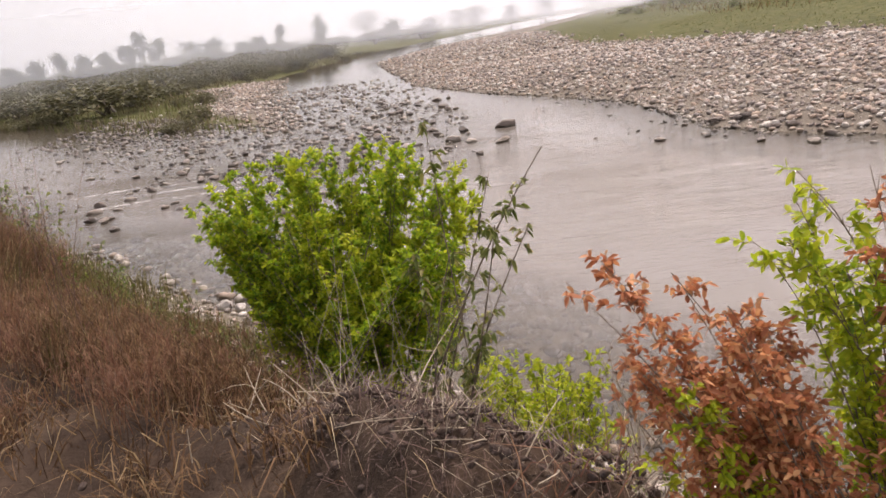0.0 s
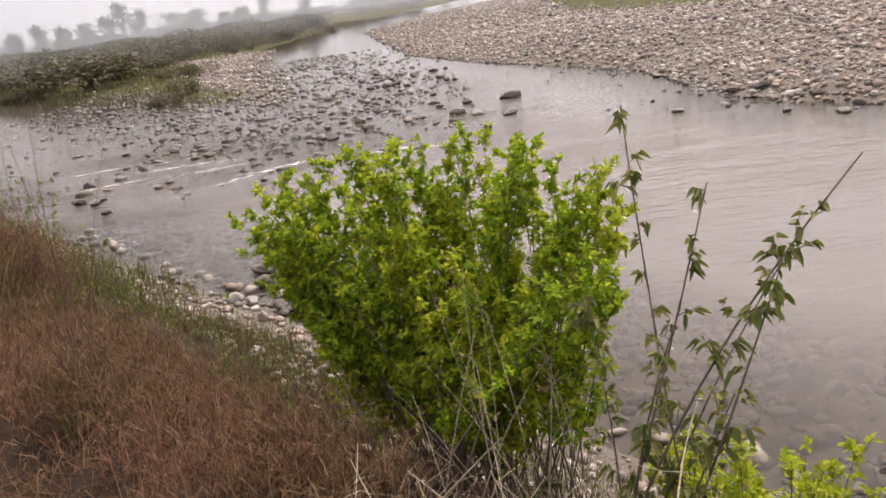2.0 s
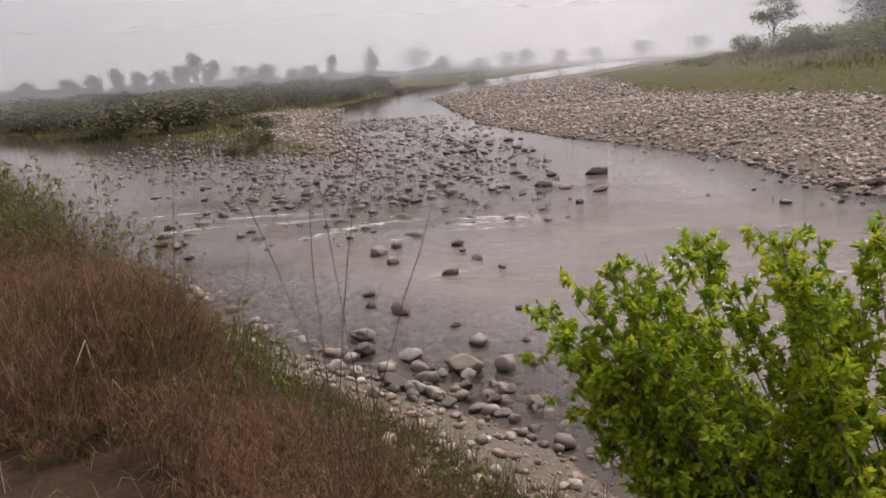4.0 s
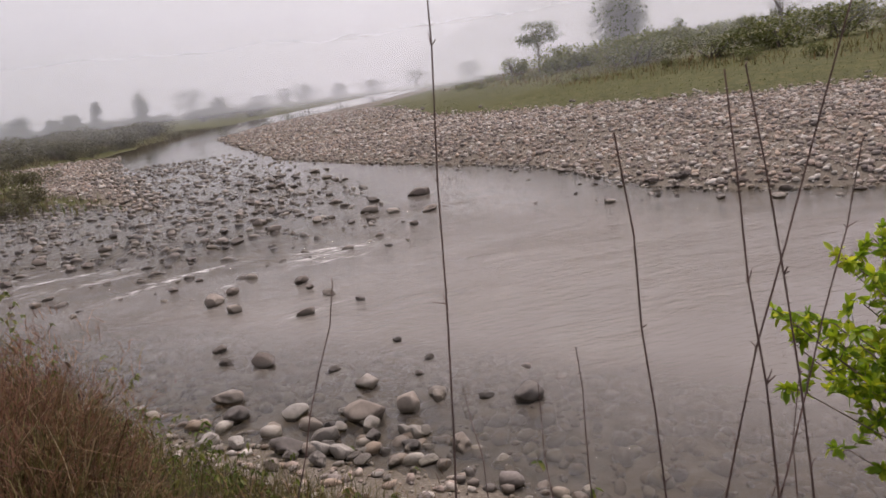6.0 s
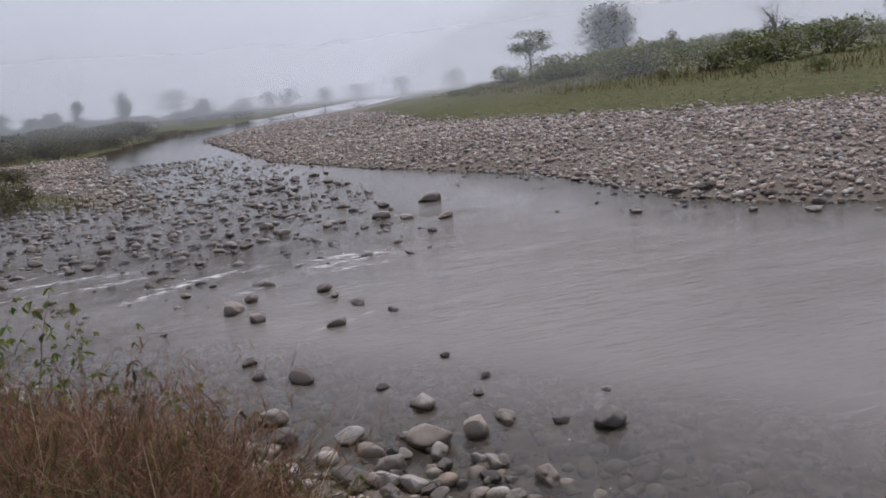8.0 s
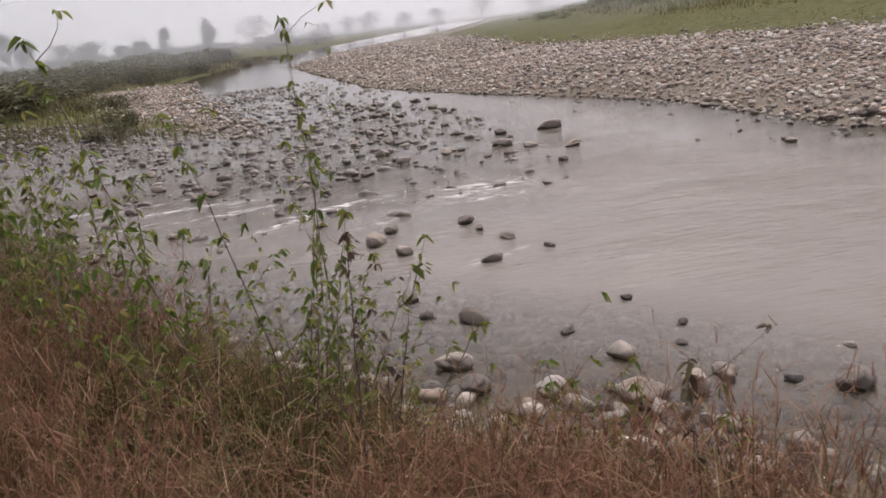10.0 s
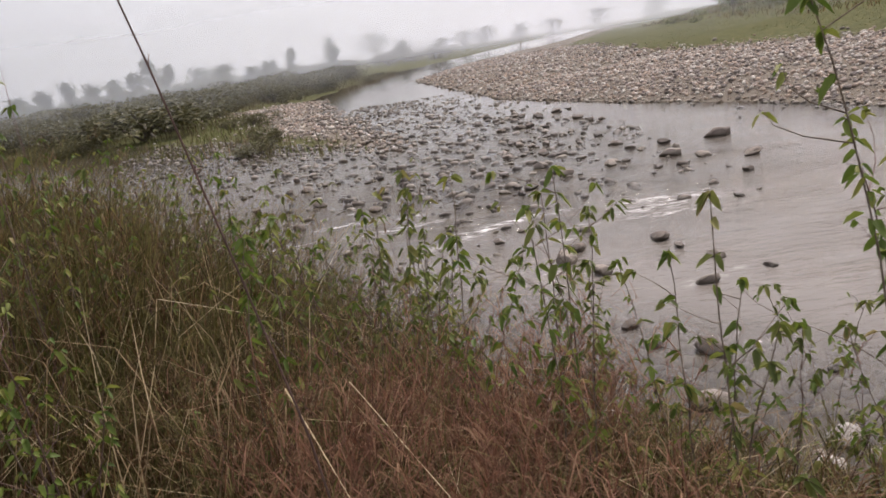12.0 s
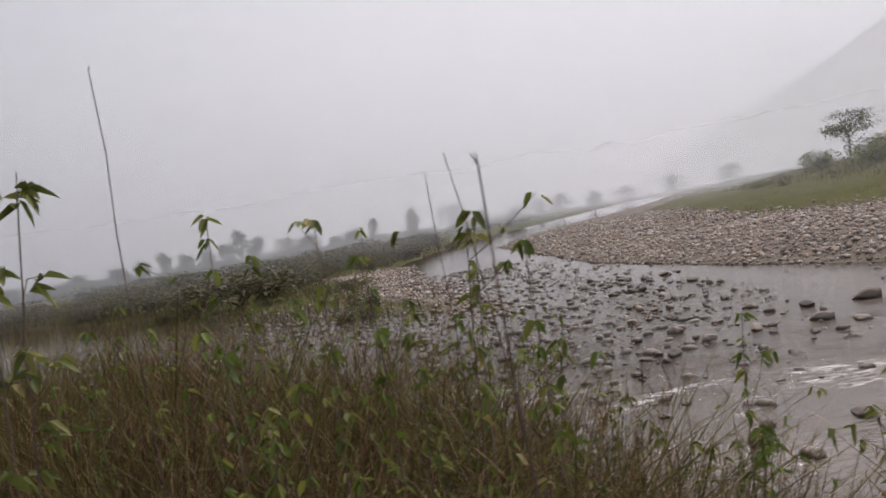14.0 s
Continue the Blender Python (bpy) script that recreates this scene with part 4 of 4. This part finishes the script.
# distant hill, hardly visible through the smoke
HX, HY = np.meshgrid(np.linspace(0, 1, 60), np.linspace(0, 1, 14))
ang = np.radians(6 + 78 * HX)
rad = 950 + 500 * HY
hz = (300 * np.clip((HX - 0.02) / 0.3, 0, 1) ** 1.1 * (0.8 + 0.5 * fbm(HX * 9, HY * 3, 1, 61)) * np.sin(np.pi * np.clip(HY, 0.02, 1) * 0.5)) - 4
hv = np.stack([rad * np.sin(ang), 10 + rad * np.cos(ang), hz], -1).reshape(-1, 3)
hi = np.arange(60 * 14).reshape(14, 60)
hill = linked("backdrop_hill", hv, np.stack([hi[:-1, :-1].ravel(), hi[:-1, 1:].ravel(), hi[1:, 1:].ravel(), hi[1:, :-1].ravel()], 1), MAT_FARBUSH)
tagged(hill, "steep wooded hillside faint behind smoke", "hill", kind="structure")

# translucent curved sheets in layers, standing in for smoke haze over the far plain
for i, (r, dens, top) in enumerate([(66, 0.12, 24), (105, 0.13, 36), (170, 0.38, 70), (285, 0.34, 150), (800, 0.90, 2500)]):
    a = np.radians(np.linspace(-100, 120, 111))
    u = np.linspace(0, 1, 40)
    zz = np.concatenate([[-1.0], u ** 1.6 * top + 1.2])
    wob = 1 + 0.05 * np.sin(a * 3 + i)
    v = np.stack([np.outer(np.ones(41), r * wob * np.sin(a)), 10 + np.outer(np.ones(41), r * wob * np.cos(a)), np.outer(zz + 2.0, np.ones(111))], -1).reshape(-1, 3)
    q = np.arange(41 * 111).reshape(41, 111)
    ob = linked("backdrop_haze_sheet", v, np.stack([q[:-1, :-1].ravel(), q[:-1, 1:].ravel(), q[1:, 1:].ravel(), q[1:, :-1].ravel()], 1), haze_sheet_material("smoke_haze_sheet", dens))
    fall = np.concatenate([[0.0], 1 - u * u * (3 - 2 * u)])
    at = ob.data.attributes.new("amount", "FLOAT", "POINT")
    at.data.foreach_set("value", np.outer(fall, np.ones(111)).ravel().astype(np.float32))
    tagged(ob, "pale blue-grey translucent sheet standing in for smoke haze over the plain", "smoke", kind="structure")

# ---- plants on the near bank ----
BUSH_TIPS = [(-0.42, 6.05, 3.28), (-0.15, 5.8, 3.36), (0.1, 5.45, 3.36), (0.34, 5.2, 3.2), (-0.68, 6.3, 3.10), (-1.08, 6.05, 3.0), (-0.9, 6.0, 2.78), (0.0, 5.5, 3.15),
             (-0.35, 5.6, 3.0), (0.28, 4.95, 2.95), (-0.6, 5.8, 2.75), (0.1, 5.0, 2.75), (-0.3, 5.2, 2.6), (-0.25, 5.95, 3.12), (-0.8, 5.9, 2.55), (-0.1, 5.2, 2.9), (-0.55, 6.25, 2.9),
             (-1.12, 6.0, 3.0), (-1.0, 6.0, 3.2), (-0.8, 5.95, 3.28), (-1.0, 5.8, 2.8), (-0.8, 5.7, 3.05), (-0.45, 5.6, 3.32), (0.36, 5.35, 3.05)]
leafy("green_shrub", (-0.18, 5.25), 0.2, BUSH_TIPS, 6, 0.034, (MAT_TWIG, MAT_BUSH), "dense bright green leafy shrub on the bank edge", "shrub", 701, 0.08, 30, 0.12, 19, 0.42, 0.005, 0.1, 0.62,
      second=MAT_LIME, share=0.4, up=0.5)
leafy("dry_brush", (-0.15, 4.5), 0.16, [(-0.3, 4.7, 2.9), (-0.1, 4.6, 3.0), (0.05, 4.6, 2.85), (-0.45, 4.7, 2.75), (0.2, 4.5, 2.8), (-0.2, 4.8, 3.1)], 3, 0.02, (MAT_DEADTWIG, MAT_DRY), "dry straw-coloured stems below a green shrub", "shrub", 707, 0.06, 3, 0.12, 2, 0.3, 0.0022)
leafy("sprig_shrub", (0.18, 4.25), 0.1, [(0.65, 4.07, 3.54), (0.5, 4.0, 3.34), (0.3, 4.5, 3.62), (0.62, 4.3, 3.2), (0.35, 4.2, 3.2), (0.55, 4.5, 3.38), (0.2, 4.6, 3.1), (0.45, 4.15, 2.95)], 1, 0.038,
      (MAT_TWIG, MAT_DULL), "thin arching shrub with drooping dull green leaflets", "shrub", 702, 0.02, 16, 0.08, 6, 0.35, 0.006, 0.7, 0.55, up=0.2)
leafy("lime_shrub", (0.58, 4.3), 0.16, [(0.36, 4.4, 2.52), (0.5, 4.28, 2.56), (0.68, 4.3, 2.58), (0.6, 4.5, 2.45), (0.8, 4.25, 2.5), (0.42, 4.6, 2.4), (0.9, 4.3, 2.35), (0.3, 4.3, 2.35)], 6, 0.03, (MAT_TWIG, MAT_LIME),
      "small lime green bush below the bank edge", "shrub", 703, 0.07, 14, 0.11, 11, 0.3, 0.0035)
leafy("rusty_shrub", (1.22, 2.75), 0.08, [(0.64, 3.0, 3.45), (0.70, 2.98, 3.28), (0.82, 2.98, 3.36), (0.74, 3.0, 3.14), (0.95, 2.95, 3.3), (0.72, 2.95, 2.98), (0.86, 2.9, 2.9), (1.0, 3.0, 3.1), (1.28, 3.0, 3.58), (0.96, 2.9, 2.8)],
      4, 0.024, (MAT_TWIG, MAT_RUST), "shrub with rust-red withered leaves and green ones", "shrub", 704, 0.05, 34, 0.10, 13, 0.3, 0.0032, 0.2, 0.62, second=MAT_LIME, share=0.14, up=0.0)
leafy("green_shrub", (1.48, 3.0), 0.09, [(1.08, 3.03, 3.56), (1.0, 3.03, 3.44), (1.16, 3.0, 3.42), (1.2, 3.05, 3.22), (1.3, 3.0, 3.3), (1.25, 3.1, 3.05), (1.34, 3.0, 2.95), (1.26, 3.15, 2.85), (1.38, 3.05, 2.75), (1.4, 3.0, 3.1)], 3, 0.028,
      (MAT_TWIG, MAT_LIME), "yellow-green round-leaved shrub beside a rusty one", "shrub", 705, 0.05, 26, 0.10, 10, 0.35, 0.0032, 0.1, 0.8, up=0.0, second=MAT_BUSH, share=0.45)
leafy("dead_shrub", (0.85, 3.5), 0.12, [(0.75, 3.6, 2.95), (0.95, 3.5, 2.9), (0.7, 3.4, 2.85), (1.05, 3.4, 2.8), (0.85, 3.7, 2.9)], 2, 0.02, (MAT_DEADTWIG, MAT_DRY), "leafless grey twiggy shrub", "shrub", 706, 0.06, 8, 0.12, 1, 0.3, 0.004)

tallrule = lambda s, n: np.clip((s - np.maximum(6.7, 5.1 + 1.7 * np.clip(n - 2.0, 0, 3))) / 0.7 + 0.15, 0, 1) * np.interp(s, [8.0, 8.5, 9.2, 9.7, 10.5, 11, 11.5], [1, 0.5, 0.5, 0.8, 0.75, 0.85, 1.1])
sparse = lambda s, n: tallrule(s, n) * (value_noise(s, n, 1.7, 5) > 0.38)
reds = lambda s, n: np.clip((s - np.maximum(6.7, 5.1 + 1.7 * np.clip(n - 2.0, 0, 3))) / 0.7 + 0.15, 0, 1) * (value_noise(s, n, 1.3, 9) > 0.42) * np.interp(s, [8.0, 8.6, 9.2, 9.7], [1, 0.8, 0.8, 1])
lowrule = lambda s, n: np.where((s < 7.5) & (value_noise(s, n, 2.3, 8) + 0.35 * fbm(s, n, 7, 9) > 0.40) & (np.hypot((s - 2.45) / 0.75, (n - 2.85) / 0.42) > 0.85 + 0.5 * fbm(s, n, 3.0, 4)), 1.0, 0.0)
grass("dry_grass", 17000, (-2.5, 7.8), (1.5, 3.2), (0.05, 0.22), MAT_DRY, "short matted dry brown grass on the bank top", 711, 0.007, 0.8, patch=0.04, rule=lowrule, clump=0.13)
grass("red_grass", 5600, (-2.5, 7.8), (1.6, 3.3), (0.06, 0.26), MAT_REDDRY, "reddish matted dead grass on the bank top", 721, 0.005, 0.8, patch=0.05, rule=lowrule, clump=0.13)
plume_grass("feather_grass", 1500, (3.3, 6.6), (2.4, 3.5), (0.2, 0.5), "brown feathery dead grass on the bank top", 722, MAT_DRY, lambda s, n: 1.0 * (value_noise(s, n, 1.9, 4) > 0.36))
plume_grass("feather_grass", 800, (3.5, 6.6), (2.3, 3.4), (0.2, 0.45), "reddish feathery dead grass on the bank top", 726, MAT_REDDRY, lambda s, n: 1.0 * (value_noise(s, n, 1.7, 6) > 0.45))
grass("straw", 420, (-2, 6.8), (1.7, 3.2), (0.08, 0.25), MAT_STRAW, "pale straws lying over the dead grass", 723, 0.003, 0.9)
grass("straw", 1300, (6.0, 11.5), (2.2, 3.8), (0.3, 0.75), MAT_STRAW, "pale straws standing in the brown grass", 724, 0.005, 0.5, rule=lambda s, n: tallrule(s, n))
grass("straw", 1200, (11.2, 15), (1.8, 3.8), (0.5, 1.1), MAT_STRAW, "pale straws standing in the tall grass", 725, 0.005, 0.5)
grass("dry_grass", 20000, (5.2, 11.5), (2.4, 3.9), (0.25, 0.72), MAT_DRY, "tall brown dry grass along the bank edge", 712, 0.006, 0.45, rule=sparse, clump=0.16)
plume_grass("feather_grass", 3800, (5.6, 11.2), (2.1, 3.7), (0.35, 0.74), "reddish feathery dry grass on the bank edge", 713, MAT_REDDRY, reds)
plume_grass("feather_grass", 1500, (5.6, 12.5), (2.1, 3.8), (0.35, 0.70), "olive feathery grass on the bank edge", 719, MAT_OLIVE, tallrule)
grass("olive_grass", 11000, (6.5, 12.5), (2.2, 4.4), (0.25, 0.62), MAT_OLIVE, "olive and straw grass on the bank edge", 714, 0.007, 0.42, rule=sparse, clump=0.16)
herbrule = lambda s, n: np.clip((s - 10.9) / 1.3, 0, 1) * np.where(n < 1.9, 0.6, 1.0) * np.interp(s, [11, 12, 13, 17], [0.75, 1.05, 1.3, 1.4])
grass("tall_grass", 17000, (11.0, 17), (1.7, 4.2), (0.4, 1.15), MAT_OLIVE, "tall olive and brown grass at the path side", 715, 0.008, 0.36, rule=herbrule, clump=0.2)
grass("tall_grass", 9000, (11.0, 17), (1.7, 4.2), (0.4, 1.05), MAT_DRY, "tall dry brown grass at the path side", 716, 0.005, 0.4, rule=herbrule, clump=0.2)
plume_grass("feather_grass", 2000, (11, 16), (1.8, 4.0), (0.5, 1.0), "brown feathery grass at the path side", 720, MAT_DRY, herbrule)
grass("slope_grass", 26000, (-1, 15), (3.2, 6.0), (0.12, 0.48), MAT_OLIVE, "olive grass on the slope of the bank", 717, 0.006, 0.45, patch=0.05)
grass("bank_turf", 30000, (12, 60), (1.5, 6.8), (0.2, 0.7), MAT_OLIVE, "rank grass on the bank", 718, 0.014, 0.35)

# herbs: tall leafy weeds
rng = np.random.default_rng(808)


def weed(s, n, height, seed, leaf=0.055, lean=(0, 0), mat=None, stems=1, label="tall thin weed with drooping green leaves", start=0.35, r=0.0036, gap=0.06, shoots=0.65, bare=0.25):
    """Upright stems with drooping leaves in twos and threes at the joints, short side shoots and a tuft at the tip."""
    g = np.random.default_rng(seed)
    x, y = bank(s, n)
    z = ground_at(x, y) - 0.03
    root = thing("weed", x, y, z, label, "weed", "weeds on the bank")
    wood, lv = Bag(), Bag()
    P, D, L = [], [], []

    def hang(p, count, size):
        for _ in range(count):
            a = g.uniform(0, 6.28)
            P.append(p + g.normal(0, 0.004, 3))
            D.append((math.cos(a), math.sin(a), g.uniform(-0.9, 0.25)))
            L.append(size * g.uniform(0.6, 1.2))
    for k in range(stems):
        h = height * (1.0 if k == 0 else g.uniform(0.6, 0.95))
        tip = np.array([lean[0] + (g.normal(0, 0.13) if k else 0), lean[1] + (g.normal(0, 0.13) if k else 0), h])
        path = arc(np.array([g.normal(0, 0.03), g.normal(0, 0.03), 0.0]), tip, 0.55, g, 14) + np.cumsum(g.normal(0, 0.004, (14, 3)), 0)
        wood.tube(path, r * g.uniform(0.8, 1.15), r * 0.35, 5)
        u = start + g.uniform(0, 0.05)
        while u < 0.98:
            i = min(int(u * 13), 12)
            p = path[i] + (path[i + 1] - path[i]) * (u * 13 - i)
            if g.random() > bare:
                hang(p, int(g.integers(2, 5)), leaf)
            if g.random() < shoots * (1.1 - 0.7 * u):
                a = g.uniform(0, 6.28)
                e = p + np.array([math.cos(a), math.sin(a), g.uniform(0.5, 1.2)]) * g.uniform(0.06, 0.19)
                wood.tube(arc(p, e, 0.45, g, 4), r * 0.45, r * 0.2, 3)
                hang(e, int(g.integers(2, 5)), leaf * 0.85)
                hang((p + e) / 2, int(g.integers(0, 3)), leaf * 0.7)
            u += gap * g.uniform(0.6, 1.4) / h
        hang(path[-1], int(g.integers(4, 8)), leaf)
    wood.mesh("stem", MAT_STALK if seed % 3 == 0 else MAT_TWIG, root)
    m = len(P)
    lv.leaves(np.array(P), np.array(D), np.array(L), np.array(L) * 0.5 * g.uniform(0.8, 1.2, m), g, 0.5)
    lv.mesh("foliage", mat or (MAT_DULL if seed % 2 else MAT_HERB), root)
    return root


# single tall weeds in front of the riffle: foot, height, lean of the tip, leaf length, share of bare joints
TALL_WEEDS = [(9.55, 3.05, 1.48, -0.32, -0.08, .036, .2), (9.52, 3.45, 1.62, 0.02, 0.06, .038, .3), (9.6, 3.3, 1.35, -0.2, 0.0, .036, .3), (9.95, 3.0, 1.05, -0.02, 0, .04, .2), (10.1, 3.2, 1.0, -0.05, 0.02, .04, .3),
              (9.12, 3.12, 0.95, 0.03, 0.02, .03, .2), (9.0, 3.05, 0.66, 0.02, 0.02, .028, .3), (9.3, 3.2, 0.95, 0.12, 0.1, .036, .4), (9.75, 3.5, 1.15, 0.16, 0.05, .04, .3), (9.35, 3.5, 0.9, 0.2, 0.05, .035, .4),
              (10.45, 3.1, 1.15, 0.0, 0.0, .042, .3), (10.7, 3.5, 1.1, -0.05, 0.05, .042, .3), (10.85, 3.1, 1.15, 0.05, 0.0, .044, .25), (8.3, 3.3, 0.75, 0.03, 0.0, .03, .4), (7.9, 3.3, 0.65, 0.03, 0, .028, .4),
              (11.15, 3.3, 1.2, 0, 0, .044, .25), (11.2, 2.7, 1.05, 0.04, 0, .042, .3), (11.45, 3.5, 1.3, 0, 0, .044, .25)]
for i, (s, n, h, lx, ly, lf, gone) in enumerate(TALL_WEEDS):
    brown = lf < 0.032
    weed(s, n, h, 820 + i, lf, (lx, ly), MAT_HEADS if brown else None, 1 if brown or h > 1.3 else 2, "thin weed with dark withered leaves" if brown else "tall thin weed with drooping green leaves", 0.3, bare=gone)
for i in range(30):
    weed(rng.uniform(9.4, 11.4), rng.uniform(3.0, 4.2), rng.uniform(0.6, 1.15), 1100 + i, 0.036, (rng.normal(0, .2), rng.normal(0, .2)), None, 2, "twiggy weed with few small leaves", 0.3, 0.003, 0.08, 0.8, 0.4)
for i in range(64):
    s, n = rng.uniform(11.2, 15), rng.uniform(2.0, 4.0)
    weed(s, n, rng.uniform(0.75, 1.1) * (1.0 if n < 3 else 1.15) * (1.0 if s < 12 else 1.22), 860 + i, 0.034, (rng.normal(0, .1), rng.normal(0, .1)), None, 3, start=0.3, gap=0.06, shoots=0.8)
for i in range(60):
    s, n = rng.uniform(2.8, 11), rng.uniform(3.3, 5.0)
    weed(s, n, rng.uniform(0.3, 0.65), 930 + i, 0.035, (rng.normal(0, .06), rng.normal(0, .06)), None, 3, "small leafy weed on the bank slope", 0.2, 0.003, 0.05)

# bare dry stalks that stand above the grass
STALKS = [(5.0, 2.6, 5.06, 2.54, 3.71, .003), (4.95, 2.65, 5.04, 2.56, 3.72, .003), (5.2, 2.6, 4.89, 2.62, 3.93, .0028), (5.22, 2.85, 5.15, 2.41, 3.67, .003),
          (5.2, 2.64, 4.92, 2.85, 3.58, .003), (4.98, 2.6, 5.0, 2.62, 3.3, .0022), (5.34, 2.2, 5.31, 2.31, 3.92, .0022), (5.12, 2.66, 5.16, 2.58, 2.95, .002), (5.06, 2.7, 4.99, 2.72, 3.05, .002), (5.16, 2.72, 5.24, 2.6, 2.85, .002), (5.1, 2.62, 5.02, 2.55, 3.2, .002),
          (6.14, 2.62, 5.93, 2.82, 3.35, .0032), (5.42, 2.9, 5.45, 2.97, 3.18, .003), (5.58, 2.86, 5.66, 2.86, 3.14, .0025), (5.55, 2.88, 5.52, 2.92, 3.13, .0025),
          (10.33, 2.3, 10.36, 2.02, 4.12, .0036), (9.25, 2.95, 9.2, 3.16, 3.28, .003), (12.6, 1.84, 12.66, 1.84, 4.30, .0032), (11.58, 1.95, 11.64, 1.92, 3.92, .0035),
          (12.0, 2.3, 12.1, 2.3, 4.0, .003), (12.4, 2.5, 12.5, 2.6, 4.0, .003)]
for i, (bs, bn, ts, tn, tz, r) in enumerate(STALKS):
    bx, by = bank(bs, bn)
    tx, ty = bank(ts, tn)
    dry_stalk((bx, by), (tx, ty, tz), r, "thin dark dry stalk standing above the bank", 950 + i)

# dead twigs and roots on the heaped earth
rng = np.random.default_rng(990)
for i in range(60):
    s, n = rng.normal(2.6, 0.55), rng.normal(2.78, 0.2)
    x, y = bank(s, n)
    z = ground_at(x, y)
    e = thing("dead_twig", x, y, z, "bleached dead twig lying on dark heaped earth", "twig", "dead twigs on the heap")
    b = Bag()
    d = np.array([rng.normal(0, .16), rng.normal(0, .16), rng.uniform(0.02, 0.16)])
    b.tube(arc((0, 0, -0.02), d, rng.uniform(0.3, 0.9), rng, 6), 0.003, 0.0012, 5)
    b.tube(arc(d * 0.5, d * 0.5 + rng.normal(0, 0.07, 3) + np.array([0, 0, 0.05]), 0.6, rng, 4), 0.0018, 0.0008, 4)
    b.mesh("twig", MAT_DEADTWIG, e)
x, y = bank(3.05, 2.12)
boulder(x, y, 0.13, MAT_BOULDER, "pale stone lying in dry grass on the bank", "", 0.15, seed=444, category="stone")

# short tufts at the feet of the stalks
for i, (s, n) in enumerate([(5.0, 2.62), (5.28, 3.28), (5.45, 2.9), (5.1, 2.5)]):
    grass("grass_tuft", 90, (s - .07, s + .07), (n - .07, n + .07), (0.2, 0.55), MAT_OLIVE, "tuft of straw and green grass at the bank edge", 760 + i, 0.004, 0.14)
# leafy branch ends beside the path's end
x, y = bank(12.85, 1.62)
leafy("sapling", (x, y), 0.03, [(x, y, 4.32), (x + .08, y - .03, 4.12), (x + .05, y - .05, 3.95)], 1, 0.048, (MAT_TWIG, MAT_DULL), "thin sapling with drooping green leaves", "sapling", 770, 0.02, 12, 0.1, 5, 0.45, 0.006, 0.6, 0.55, up=0.2)

# clods of dark earth on the heap
rng = np.random.default_rng(1201)
s, n = rng.normal(2.3, 0.65, 2400), rng.normal(2.75, 0.22, 2400)
x, y = bank(s, n)
size = 0.004 + 0.022 * rng.random(2400) ** 4
cv, cf = joined([pebble_shape(2, 4400 + k, 0.5) for k in range(5)], rng.integers(0, 5, 2400), turned(2400, rng, 0.6), size, np.stack([x, y, terrain(x, y) - size * 0.1], 1))
tagged(linked("earth_clods", cv, cf, MAT_CLOD), "dark crumbling clods of burnt earth", "earth", kind="stuff")

# weeds whose tops show against the sky
for i, (s, n, h) in enumerate([(12.55, 2.0, 1.55), (12.4, 2.15, 1.5), (12.3, 2.2, 1.45), (12.15, 2.4, 1.5), (12.05, 2.45, 1.4), (12.1, 2.3, 1.42), (12.8, 2.05, 1.3), (13.2, 2.4, 1.5), (12.9, 2.6, 1.5)]):
    weed(s, n, h, 1300 + i, 0.036, (0, 0), None, 1, start=0.45, shoots=0.3)
# fine dark roots matted over the heap
heaprule = lambda s, n: np.where(np.hypot((s - 2.3) / 1.0, (n - 2.72) / 0.45) < 0.8 + 0.5 * fbm(s, n, 3.0, 4), 1.0, 0.0)
grass("root_mat", 2600, (1.2, 3.4), (2.3, 3.2), (0.04, 0.14), MAT_STALK, "fine dark roots matted over heaped earth", 1401, 0.003, 1.1, rule=heaprule)
grass("root_mat", 500, (1.2, 3.4), (2.3, 3.2), (0.05, 0.2), MAT_DEADTWIG, "pale dead roots hanging over heaped earth", 1402, 0.002, 1.2, rule=heaprule)
